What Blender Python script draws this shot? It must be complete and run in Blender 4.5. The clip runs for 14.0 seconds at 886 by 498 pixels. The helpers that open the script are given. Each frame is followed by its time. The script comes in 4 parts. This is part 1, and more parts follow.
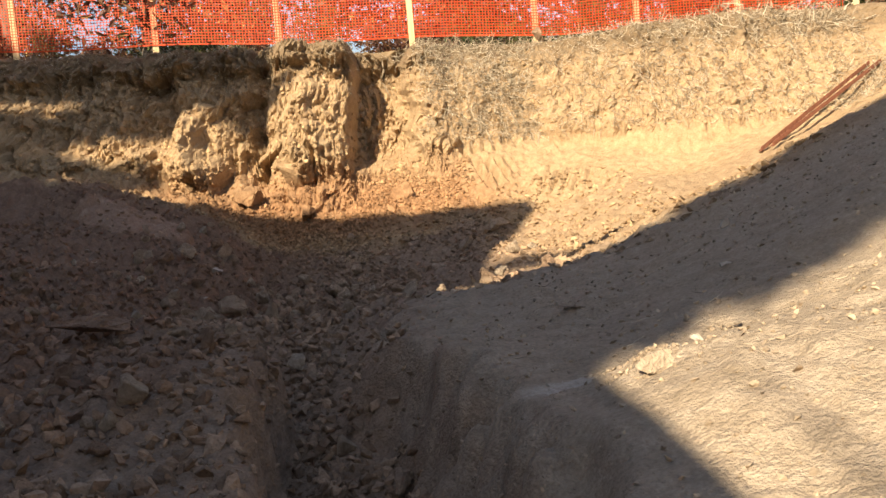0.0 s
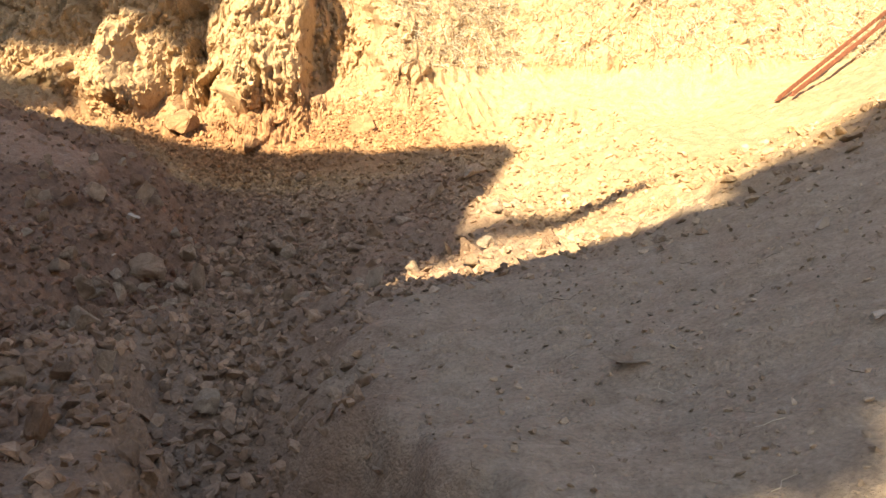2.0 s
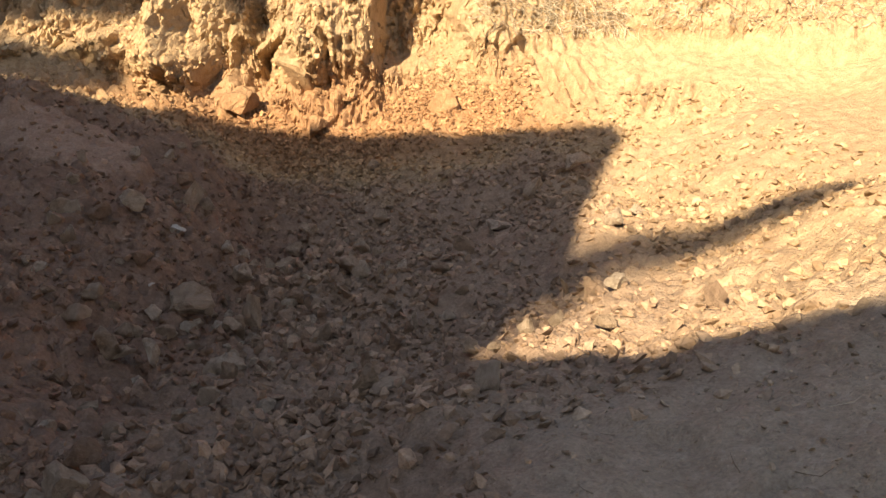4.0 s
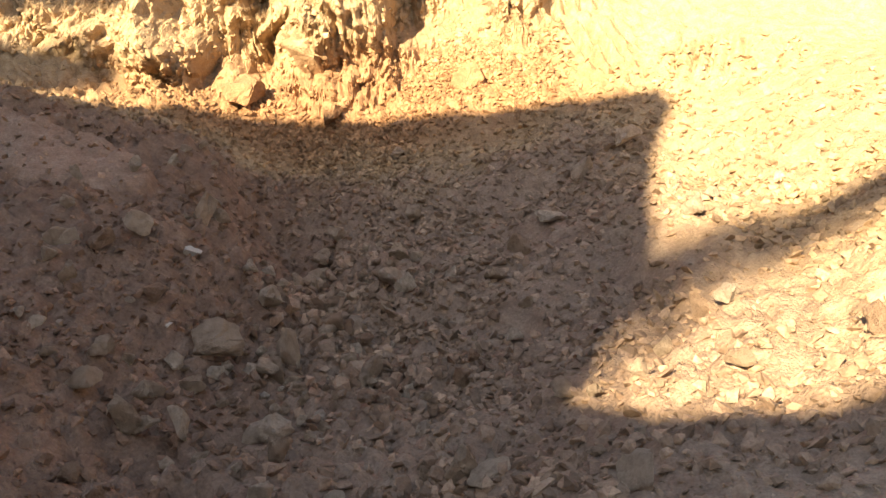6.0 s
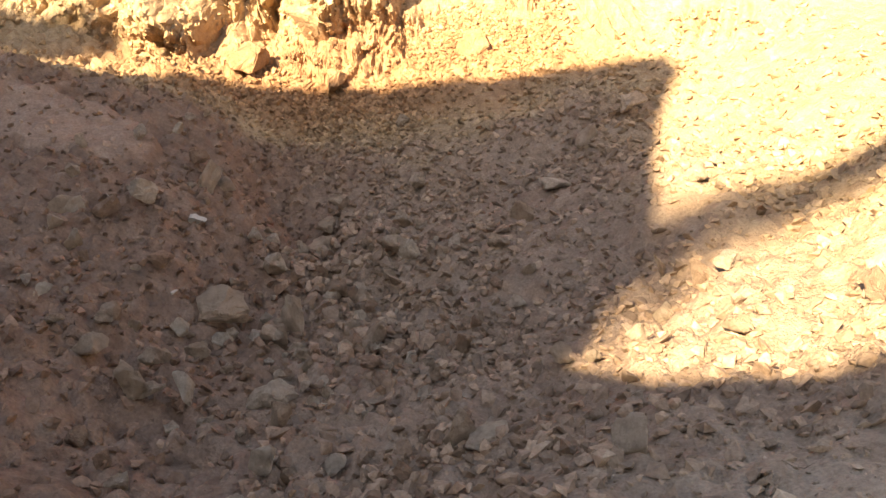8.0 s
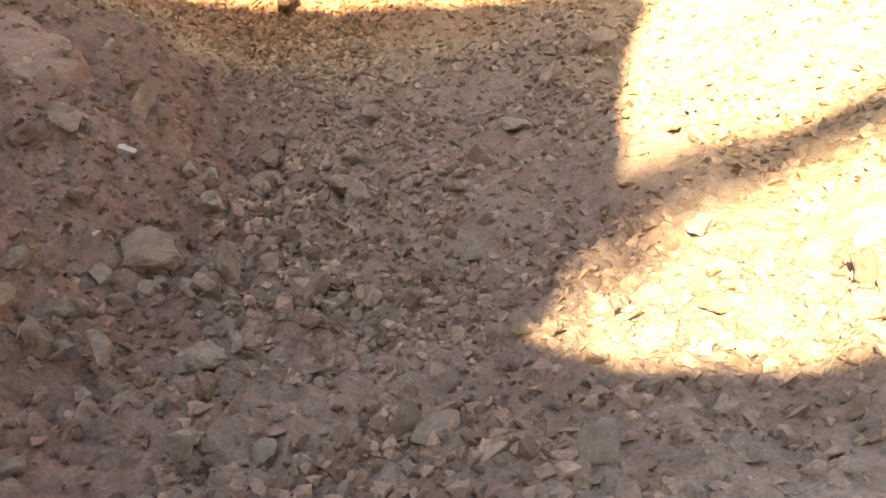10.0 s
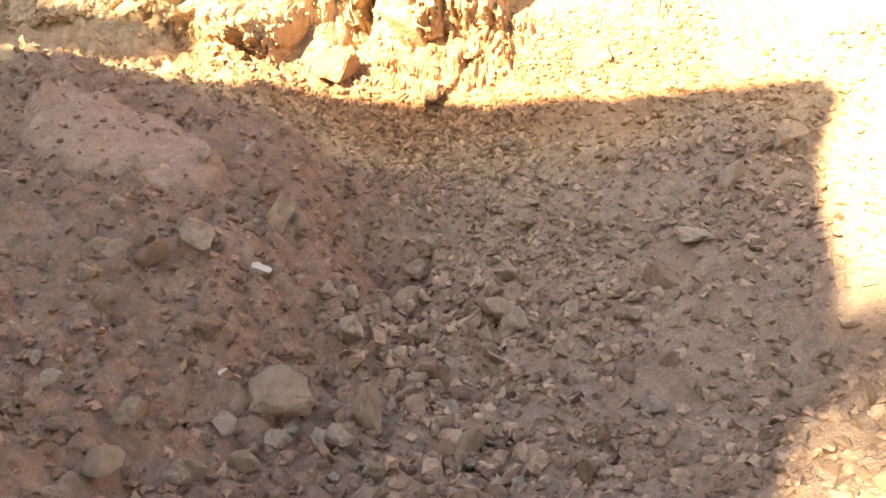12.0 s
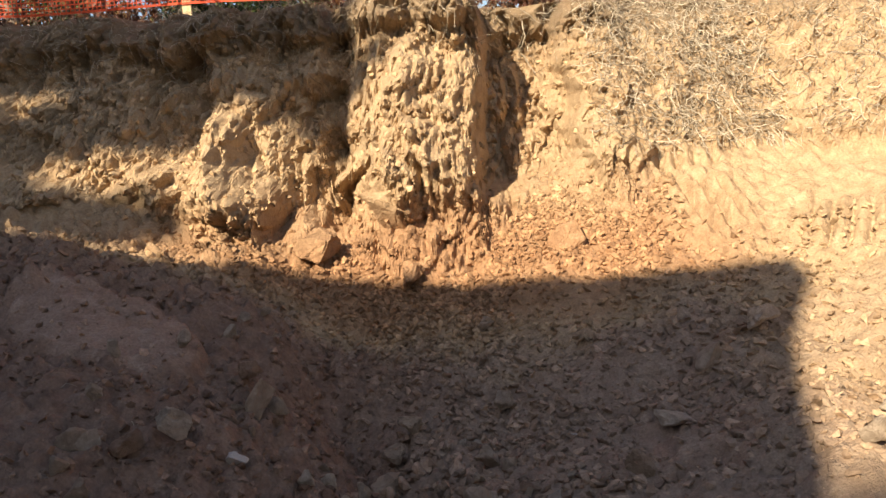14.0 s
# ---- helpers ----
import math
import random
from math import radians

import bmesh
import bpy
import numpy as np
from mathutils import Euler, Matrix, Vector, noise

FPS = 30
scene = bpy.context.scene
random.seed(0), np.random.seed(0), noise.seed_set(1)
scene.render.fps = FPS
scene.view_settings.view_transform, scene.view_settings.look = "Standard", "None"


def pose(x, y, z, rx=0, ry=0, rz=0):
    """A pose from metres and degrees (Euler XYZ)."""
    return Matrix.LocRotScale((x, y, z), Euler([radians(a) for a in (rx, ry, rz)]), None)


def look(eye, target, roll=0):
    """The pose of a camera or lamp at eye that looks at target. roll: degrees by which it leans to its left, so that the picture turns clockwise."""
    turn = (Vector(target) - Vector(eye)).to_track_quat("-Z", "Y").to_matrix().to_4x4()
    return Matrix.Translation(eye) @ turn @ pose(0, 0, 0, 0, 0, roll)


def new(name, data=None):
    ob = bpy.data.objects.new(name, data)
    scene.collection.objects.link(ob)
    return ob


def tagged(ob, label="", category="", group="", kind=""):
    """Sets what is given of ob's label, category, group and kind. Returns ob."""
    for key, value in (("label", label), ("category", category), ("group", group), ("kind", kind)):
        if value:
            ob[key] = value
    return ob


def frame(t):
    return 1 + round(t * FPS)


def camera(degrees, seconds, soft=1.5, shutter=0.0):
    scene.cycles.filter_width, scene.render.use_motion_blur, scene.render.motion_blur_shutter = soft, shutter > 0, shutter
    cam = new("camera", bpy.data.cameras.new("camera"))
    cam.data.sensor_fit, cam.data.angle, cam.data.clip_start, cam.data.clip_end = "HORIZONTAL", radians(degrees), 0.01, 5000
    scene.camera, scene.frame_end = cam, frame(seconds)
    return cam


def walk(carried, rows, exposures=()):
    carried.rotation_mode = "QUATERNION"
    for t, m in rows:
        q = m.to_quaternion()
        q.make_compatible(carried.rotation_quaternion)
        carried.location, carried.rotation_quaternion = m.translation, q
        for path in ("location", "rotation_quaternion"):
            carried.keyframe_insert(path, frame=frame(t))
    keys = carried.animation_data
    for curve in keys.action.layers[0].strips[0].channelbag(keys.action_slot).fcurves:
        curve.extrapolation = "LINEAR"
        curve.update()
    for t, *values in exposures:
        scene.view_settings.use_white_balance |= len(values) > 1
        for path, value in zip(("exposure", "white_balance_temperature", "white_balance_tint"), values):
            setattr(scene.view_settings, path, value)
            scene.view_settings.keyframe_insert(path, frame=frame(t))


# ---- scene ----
cam = camera(52.0, 14.0)
PATH = [
    (0, (0.123, -0.615, 0.894), (0.242, 1.377, 0.756), -4.1),
    (0.5, (0.147, -0.238, 0.858), (0.287, 1.748, 0.663), -2.0),
    (1, (0.151, 0.07, 0.955), (0.11, 2.041, 0.619), -0.4),
    (1.5, (0.1, 0.46, 0.996), (0.286, 2.422, 0.656), -0.0),
    (1.6, (0.103, 0.524, 0.965), (0.322, 2.489, 0.667), 0.1),
    (2, (0.108, 0.884, 1.057), (0.323, 2.848, 0.745), -1.1),
    (2.5, (0.034, 1.272, 1.133), (0.027, 3.252, 0.855), -2.0),
    (3, (-0.008, 1.563, 1.238), (0.001, 3.545, 0.968), -1.5),
    (3.5, (0.029, 1.946, 1.279), (0.144, 3.91, 0.918), -1.1),
    (3.7, (0.028, 2.073, 1.289), (0.088, 4.035, 0.905), -1.5),
    (5.8, (-0.249, 3.042, 1.403), (-0.088, 4.948, 0.819), -3.0),
    (6, (-0.244, 3.068, 1.407), (-0.189, 5.005, 0.911), -5.5),
    (6.5, (-0.201, 3.049, 1.416), (-0.287, 5.005, 1.007), -6.4),
    (7, (-0.175, 3.028, 1.411), (-0.198, 4.977, 0.962), -7.7),
    (7.5, (-0.191, 3.019, 1.424), (-0.14, 4.947, 0.895), -6.6),
    (7.7, (-0.208, 3.029, 1.405), (-0.166, 4.954, 0.864), -6.3),
    (9.8, (-0.229, 3.316, 1.435), (-0.145, 5.178, 0.71), -2.5),
    (10, (-0.196, 3.412, 1.421), (-0.075, 5.27, 0.691), -2.8),
    (10.5, (-0.239, 3.647, 1.38), (-0.084, 5.481, 0.598), -2.6),
    (11, (-0.289, 3.864, 1.447), (-0.073, 5.652, 0.578), -1.1),
    (11.5, (-0.255, 4.071, 1.446), (-0.344, 5.979, 0.851), -4.1),
    (12, (-0.309, 4.108, 1.467), (-0.47, 6.022, 0.909), -4.7),
    (12.5, (-0.32, 4.109, 1.514), (-0.341, 6.025, 0.941), -4.1),
    (13, (-0.305, 4.124, 1.599), (-0.276, 6.086, 1.214), -4.3),
    (13.5, (-0.369, 4.115, 1.579), (-0.371, 6.101, 1.344), -4.2),
    (14, (-0.317, 4.091, 1.565), (-0.403, 6.079, 1.362), -4.4),
]
EXPOSURES = [(0.0, 1.16, 7100, 13), (0.7, 1.26, 7150, 13), (1.5, 2.46, 7700, 13), (2.0, 2.00, 7800, 13), (2.5, 1.74, 7600, 13), (3.0, 1.56, 7400, 13), (3.5, 1.50, 7500, 13), (3.7, 1.50, 7500, 13),
             (6.0, 2.14, 7900, 13), (6.5, 2.38, 7900, 13), (7.0, 2.42, 7900, 13), (7.5, 2.42, 7900, 13), (10.0, 3.02, 7900, 13), (11.0, 3.05, 7900, 13), (11.5, 2.88, 8000, 13),
             (12.0, 3.34, 8100, 13), (12.5, 3.56, 8100, 13), (13.0, 2.76, 7800, 13), (13.5, 1.70, 6900, 13), (14.0, 1.24, 6700, 13)]
walk(cam, [(t, look(eye, target, roll)) for t, eye, target, roll in PATH], EXPOSURES)

# ---- world, sun, exposure ----
SUN_AZ, SUN_EL = 27.0, 33.0   # degrees: the light travels towards +x, +y; height over the horizon
world = bpy.data.worlds.new("world")
scene.world = world
world.use_nodes = True
wn = world.node_tree.nodes
sky = wn.new("ShaderNodeTexSky")
sky.sky_type, sky.sun_disc = "NISHITA", False
sky.sun_elevation, sky.sun_rotation = radians(SUN_EL), radians(180 + SUN_AZ)
world.node_tree.links.new(sky.outputs[0], wn["Background"].inputs[0])
wn["Background"].inputs[1].default_value = 0.070
SUN_DIR = Vector((math.sin(radians(SUN_AZ)) * math.cos(radians(SUN_EL)),
                  math.cos(radians(SUN_AZ)) * math.cos(radians(SUN_EL)), -math.sin(radians(SUN_EL))))
sun_data = bpy.data.lights.new("sun", "SUN")
sun_data.energy, sun_data.angle, sun_data.color = 5.0, radians(0.53), (1.0, 0.90, 0.70)
sun = new("sun", sun_data)
sun.matrix_world = look(-30 * SUN_DIR, (0, 0, 0))

# ---- noise ----


def hash3(i, j, k):
    n = (i * 374761393 + j * 668265263 + k * 2147483647 + 974711) & 0xFFFFFFFF
    n = ((n ^ (n >> 13)) * 1274126177) & 0xFFFFFFFF
    n = ((n ^ (n >> 16)) * 2246822519) & 0xFFFFFFFF
    return ((n ^ (n >> 15)) & 0xFFFFFF) / float(0xFFFFFF) * 2 - 1


def vnoise(x, y, z=0.0):
    """Smooth value noise in -1..1 for arrays."""
    x, y, z = np.broadcast_arrays(np.asarray(x, float), np.asarray(y, float), np.asarray(z, float))
    i, j, k = (np.floor(v).astype(np.int64) for v in (x, y, z))
    u, v, w = x - i, y - j, z - k
    u, v, w = (a * a * (3 - 2 * a) for a in (u, v, w))
    out = 0.0
    for a in (0, 1):
        for b in (0, 1):
            for c in (0, 1):
                out = out + hash3(i + a, j + b, k + c) * (u if a else 1 - u) * (v if b else 1 - v) * (w if c else 1 - w)
    return out


def fbm(x, y, z=0.0, octaves=4, gain=0.5):
    out, amp, f = 0.0, 1.0, 1.0
    for o in range(octaves):
        out = out + amp * vnoise(x * f + 17.3 * o, y * f - 9.1 * o, z * f + 3.7 * o)
        amp, f = amp * gain, f * 2.03
    return out


def cracks(x, y, seed=0):
    """Blocks parted by cracks: 0 in a crack, rising towards 1 inside a block."""
    x, y = np.broadcast_arrays(np.asarray(x, float), np.asarray(y, float))
    i, j = np.floor(x).astype(np.int64), np.floor(y).astype(np.int64)
    one, two = np.full(x.shape, 9.0), np.full(x.shape, 9.0)
    for a in (-1, 0, 1):
        for b in (-1, 0, 1):
            px = i + a + 0.5 + 0.45 * hash3(i + a, j + b, seed * 7 + 0 * i)
            py = j + b + 0.5 + 0.45 * hash3(i + a, j + b, seed * 7 + 3 + 0 * i)
            d = np.hypot(px - x, py - y)
            two = np.minimum(two, np.maximum(one, d))
            one = np.minimum(one, d)
    return np.clip((two - one) * 1.6, 0, 1)


def ramp(a, b, v):
    t = np.clip((np.asarray(v, float) - a) / (b - a), 0, 1)
    return t * t * (3 - 2 * t)


def bump(v, centre, width):
    return np.exp(-((np.asarray(v, float) - centre) / width) ** 2)


# ---- the lie of the land ----


def bank_foot(x):
    """Where the cut bank starts to rise steeply, with its buttresses and bays."""
    y = 11.6 + 0.4 * ramp(0.4, 1.5, x) - 0.5 * ramp(2.8, 4.2, x) + 0.4 * ramp(4.5, 7, x)
    y = y - 0.42 * ramp(-1.55, -1.0, x) * ramp(-0.18, -0.34, x) + 0.45 * bump(x, 0.22, 0.32) - 0.22 * bump(x, 0.9, 0.25) - 0.3 * ramp(-1.3, -1.8, x)
    y = y + 0.15 * bump(x, 0.62, 0.4) - 0.28 * ramp(2.2, 3.0, x) + 0.2 * ramp(-1.7, -2.4, x)
    y = y + 0.15 * bump(x, -1.45, 0.2) - 0.2 * bump(x, -2.5, 0.4) + 0.2 * bump(x, -3.3, 0.4) - 0.12 * bump(x, -4.0, 0.3)
    return y


def land_low(x, y):
    """Pit floor, shelf, trench, mounds: all below the bank."""
    pit = ramp(4.4, 7.6, y)
    floor = 0.25 - 0.48 * pit + 0.08 * pit * np.clip(x + 0.6, -1.5, 1.6) ** 2
    floor = floor - 0.13 * bump(y, 5.65, 0.7) * ramp(0.5, -0.1, x) + 0.14 * ramp(7.2, 8.3, y) * ramp(10.6, 9.8, y) * ramp(2.2, 1.0, x)
    floor = floor - (0.05 + 0.10 * ramp(7.9, 8.6, y)) * bump(x + 0.35 * (y - 7.6), -0.52, 0.24) * ramp(6.2, 7.0, y) * ramp(10.2, 9.2, y)
    floor = floor - 0.20 * ramp(1.1, 1.8, x) * ramp(5.2, 4.0, x) * bump(y, 8.0, 1.1)
    floor = floor - 0.03 * bump(y, 7.4, 1.5) * bump(x, -0.45, 1.3) + 0.10 * bump(x, 1.1, 0.4) * bump(y, 1.8, 0.6) + 0.05 * bump(x, 0.86, 0.09) * bump(y, 1.98, 0.11)
    x0 = 0.66
    right = (0.27 - 0.10 * ramp(5.5, 9.0, y) * ramp(2.4, 4.2, x)) * np.maximum(0, x - x0) ** 1.3
    north = 0.37 * np.maximum(0, y - 9.2) ** 1.3
    tall = 0.35 + 0.22 * ramp(4.2, 6.6, y) + 0.53 * ramp(8.8, 10.2, y)
    heel = x + 0.25 * ramp(7.6, 6.6, y) + 0.15 * ramp(8.8, 9.8, y)
    left = tall * (0.60 * ramp(-0.95, -1.75, heel) + 0.40 * ramp(-1.5, -3.1, heel)) + 0.12 * np.maximum(0, -x - 2.6)
    rise = (right ** 3 + np.minimum(north, 2.2) ** 3 + left ** 3) ** (1 / 3)
    z = floor + rise
    # the trench runs out into the pit
    depth = 0.60 * (1 - ramp(1.8, 5.6, y))
    across = x - (-0.10 - 0.15 * (y - 2.6) * (y < 4.2) - 0.24 * (y >= 4.2)) + 0.05 * np.sin(y * 2.1)
    across = across + 0.09 * vnoise(x * 3, y * 3, 5) + 0.05 * vnoise(x * 9, y * 9, 6) + 0.02 * vnoise(x * 22, y * 22, 9)
    z = z - depth * (1 - np.where(across < 0, ramp(0.17, 0.34, -across), ramp(0.10, 0.52, across)))
    # behind the camera the dig rises to the lawn
    z = z + 2.6 * ramp(-3.0, -7.5, y)
    return z


def land_top(x):
    return 2.93 + 0.04 * np.sin(x * 0.9 + 1) + 0.25 * ramp(2.5, 5.5, x) + 0.22 * ramp(0.5, -4, x)


def land(x, y, fine=True):
    low = land_low(x, y)
    top = land_top(x)
    wide = 1.32 - 0.12 * ramp(0.5, 1.5, x) + 0.35 * ramp(2.8, 4.2, x) + 0.3 * ramp(-1.3, -1.8, x)
    d = (y - bank_foot(x) + 0.10 * vnoise(x * 2.3, 0.0, 3) + 0.05 * vnoise(x * 6, 0.0, 8)) / wide
    b = np.clip(d, 0, 1)
    b = b * 0.85 + 0.15 * ramp(0, 1, d)
    z = low * (1 - b) + top * b
    # grass level all round the dig
    z = np.minimum(z, top + 0.0 * x)
    rim = ramp(5.5, 9.5, np.abs(x - 0.8) + 0.15 * vnoise(x, y, 4))
    z = z * (1 - rim) + np.maximum(z, top) * rim
    z = np.where(y > 13.3, top, z)
    # rows left by the digger's bucket teeth
    for cx, cy, wx, wy, slant, deep in ((1.55, 11.42, 0.26, 0.30, 0.25, 0.10), (2.45, 11.03, 0.42, 0.28, -0.5, 0.05), (1.3, 11.97, 0.62, 0.10, -0.1, 0.08), (3.1, 10.7, 0.25, 0.2, -0.5, 0.02)):
        inside = bump(x, cx, wx) ** 2 * bump(y, cy, wy) ** 2
        z = z + deep * np.minimum(1, 2.2 * inside) * (np.abs(np.sin(math.pi * (x + slant * (y - cy)) / 0.155)) * 2 - 1.2)
    # hard plate of clay bared on the heap
    plate = np.hypot((x + 2.55) / 0.66, (y - 9.2 + 0.28 * (x + 2.55)) / 0.40) + 0.18 * vnoise(x * 5, y * 5, 12)
    z = z + 0.07 * ramp(1.04, 0.92, plate) * ramp(-3.6, -2.6, x)
    # tread print pressed into the shelf
    z = z + 0.028 * np.sin(y * 46 + 2 * np.sin(x * 2)) * (bump(x, 0.42, 0.17) ** 4 * bump(y, 3.75, 0.5) ** 2 + bump(x, 0.85, 0.2) ** 4 * bump(y, 4.0, 0.45) ** 2)
    if fine:
        dig = 1 - ramp(12.6, 13.2, y)
        rough = 0.42 + 0.58 * ramp(4.0, 5.5, y) + 0.5 * ramp(-0.4, -1.2, x)
        rough = np.clip(rough, 0, 1.3) * (1 - 0.5 * ramp(1.6, 3.0, x))
        rough = rough * (1 - 0.7 * ramp(1.0, 0.85, plate) * ramp(-3.6, -2.6, x))
        z = z + dig * (0.05 * fbm(x * 1.3, y * 1.3, 0, 3) + rough * (0.035 * fbm(x * 4.5, y * 4.5, 7, 3) + 0.018 * fbm(x * 15, y * 15, 3, 2) + (0.020 + 0.022 * ramp(0.1, -0.4, x)) * (cracks(x * 7 + 0.3 * vnoise(x * 9, y * 9), y * 7, 4) - 0.5)))
        z = z + 0.02 * (1 - dig) * fbm(x * 2, y * 2, 2, 3)
    return z


# ---- helpers for meshes and materials ----


def mesh_from(name, verts, faces, smooth=False):
    me = bpy.data.meshes.new(name)
    me.from_pydata(np.asarray(verts).tolist(), [], faces.tolist() if isinstance(faces, np.ndarray) else faces)
    if smooth:
        me.polygons.foreach_set("use_smooth", [True] * len(me.polygons))
    me.update()
    return me


def part(name, data, material, parent=None, label=""):
    """Links a bmesh or mesh as one object, under a thing or a part."""
    if isinstance(data, bmesh.types.BMesh):
        me = bpy.data.meshes.new(name)
        data.to_mesh(me)
        data.free()
    else:
        me = data
    if material and not me.materials:
        me.materials.append(material)
    ob = new(name, me)
    ob.parent = parent
    return tagged(ob, label)


def material(name, rough=0.9):
    m = bpy.data.materials.new(name)
    m.use_nodes = True
    nt = m.node_tree
    bsdf = nt.nodes["Principled BSDF"]
    bsdf.inputs["Roughness"].default_value = rough
    bsdf.inputs["Specular IOR Level"].default_value = 0.25
    return m, nt, bsdf


def n_noise(nt, scale, detail=4, rough=0.6, coord=None, stretch=None):
    t = nt.nodes.new("ShaderNodeTexNoise")
    t.inputs["Scale"].default_value, t.inputs["Detail"].default_value, t.inputs["Roughness"].default_value = scale, detail, rough
    if coord is None:
        coord = nt.nodes.new("ShaderNodeTexCoord").outputs["Object"]
    if stretch:
        mp = nt.nodes.new("ShaderNodeMapping")
        mp.inputs["Scale"].default_value = stretch
        nt.links.new(coord, mp.inputs["Vector"])
        coord = mp.outputs["Vector"]
    nt.links.new(coord, t.inputs["Vector"])
    return t.outputs["Fac"]


def n_ramp(nt, fac, stops):
    r = nt.nodes.new("ShaderNodeValToRGB")
    el = r.color_ramp.elements
    el[0].position, el[0].color = stops[0][0], (*stops[0][1], 1)
    el[1].position, el[1].color = stops[-1][0], (*stops[-1][1], 1)
    for p, c in stops[1:-1]:
        e = el.new(p)
        e.color = (*c, 1)
    nt.links.new(fac, r.inputs[0])
    return r.outputs[0]


def n_mix(nt, fac, a, b, mode="MIX"):
    m = nt.nodes.new("ShaderNodeMix")
    m.data_type, m.blend_type = "RGBA", mode
    for sock, v in ((m.inputs[0], fac), (m.inputs[6], a), (m.inputs[7], b)):
        if isinstance(v, (int, float)):
            sock.default_value = v
        elif isinstance(v, tuple):
            sock.default_value = (*v, 1)
        else:
            nt.links.new(v, sock)
    return m.outputs[2]


def n_bump(nt, bsdf, height, strength=0.5, dist=0.02):
    b = nt.nodes.new("ShaderNodeBump")
    b.inputs["Strength"].default_value, b.inputs["Distance"].default_value = strength, dist
    nt.links.new(height, b.inputs["Height"])
    nt.links.new(b.outputs[0], bsdf.inputs["Normal"])


def n_math(nt, op, a, b=0.0):
    m = nt.nodes.new("ShaderNodeMath")
    m.operation = op
    for s, v in zip(m.inputs, (a, b)):
        if isinstance(v, (int, float)):
            s.default_value = v
        else:
            nt.links.new(v, s)
    return m.outputs[0]


def n_range(nt, v, a, b):
    m = nt.nodes.new("ShaderNodeMapRange")
    m.interpolation_type = "SMOOTHSTEP"
    m.inputs[1].default_value, m.inputs[2].default_value = a, b
    nt.links.new(v, m.inputs[0])
    return m.outputs[0]


def soil(name, island=False, deep=0.8):
    """Earth of the dig by place: tan clay in the bank, red clay in the heap, grey-brown broken shale on the floor."""
    m, nt, bsdf = material(name, 0.95)
    pos = nt.nodes.new("ShaderNodeNewGeometry").outputs["Position"]
    sep = nt.nodes.new("ShaderNodeSeparateXYZ")
    nt.links.new(pos, sep.inputs[0])
    px, py, pz = sep.outputs
    grain = n_noise(nt, 60, 6, 0.7, pos)
    blotch = n_noise(nt, 1.6, 5, 0.6, pos)
    mid = n_noise(nt, 9, 5, 0.65, pos)
    tan = n_ramp(nt, mid, [(0.25, (0.33, 0.215, 0.118)), (0.55, (0.475, 0.335, 0.195)), (0.8, (0.57, 0.43, 0.27))])
    red = n_ramp(nt, mid, [(0.25, (0.17, 0.10, 0.065)), (0.55, (0.285, 0.18, 0.122)), (0.8, (0.38, 0.265, 0.188))])
    shale = n_ramp(nt, mid, [(0.25, (0.222, 0.15, 0.103)), (0.55, (0.338, 0.237, 0.165)), (0.8, (0.432, 0.325, 0.234))])
    wob = n_math(nt, "MULTIPLY", n_math(nt, "SUBTRACT", blotch, 0.5), 1.6)
    to_bank = n_range(nt, n_math(nt, "ADD", py, wob), 9.9, 10.6)
    to_right = n_range(nt, n_math(nt, "ADD", px, wob), 0.6, 2.2)
    to_red = n_range(nt, n_math(nt, "SUBTRACT", n_math(nt, "MULTIPLY", px, -1.0), wob), 0.4, 1.3)
    col = n_mix(nt, to_red, shale, red)
    col = n_mix(nt, n_math(nt, "MULTIPLY", to_right, 0.75), col, tan)
    col = n_mix(nt, to_bank, col, tan)
    talus = n_math(nt, "MULTIPLY", n_range(nt, n_math(nt, "ADD", py, n_math(nt, "MULTIPLY", wob, 0.5)), 10.3, 10.9), n_range(nt, n_math(nt, "MULTIPLY", n_math(nt, "ADD", pz, n_math(nt, "MULTIPLY", wob, 0.4)), -1.0), -1.5, -0.8))
    talus = n_math(nt, "MULTIPLY", talus, n_range(nt, n_math(nt, "MULTIPLY", px, -1.0), -2.4, -0.9))
    col = n_mix(nt, n_math(nt, "MULTIPLY", talus, 0.8), col, n_ramp(nt, mid, [(0.25, (0.23, 0.115, 0.055)), (0.55, (0.38, 0.20, 0.10)), (0.8, (0.47, 0.29, 0.155))]))
    shelf = n_math(nt, "MULTIPLY", n_range(nt, n_math(nt, "MULTIPLY", n_math(nt, "ADD", py, wob), -1.0), -5.6, -4.4), n_range(nt, n_math(nt, "ADD", px, wob), -0.1, 0.6))
    strip = n_math(nt, "ADD", n_math(nt, "ABSOLUTE", n_math(nt, "SUBTRACT", py, n_math(nt, "ADD", n_math(nt, "MULTIPLY", px, 0.3), 1.96))), n_math(nt, "MULTIPLY", wob, 0.06))
    strip = n_math(nt, "MULTIPLY", n_math(nt, "SUBTRACT", 1.0, n_range(nt, strip, 0.03, 0.11)), n_math(nt, "MULTIPLY", n_range(nt, px, 0.46, 0.56), n_math(nt, "SUBTRACT", 1.0, n_range(nt, px, 0.68, 0.8))))
    dust = n_ramp(nt, mid, [(0.25, (0.34, 0.27, 0.19)), (0.55, (0.45, 0.365, 0.27)), (0.8, (0.52, 0.43, 0.33))])
    col = n_mix(nt, n_math(nt, "MULTIPLY", shelf, 0.85), col, dust)
    col = n_mix(nt, n_math(nt, "MULTIPLY", strip, 0.8), col, (0.60, 0.54, 0.46))
    pu = n_math(nt, "DIVIDE", n_math(nt, "ADD", px, 2.55), 0.66)
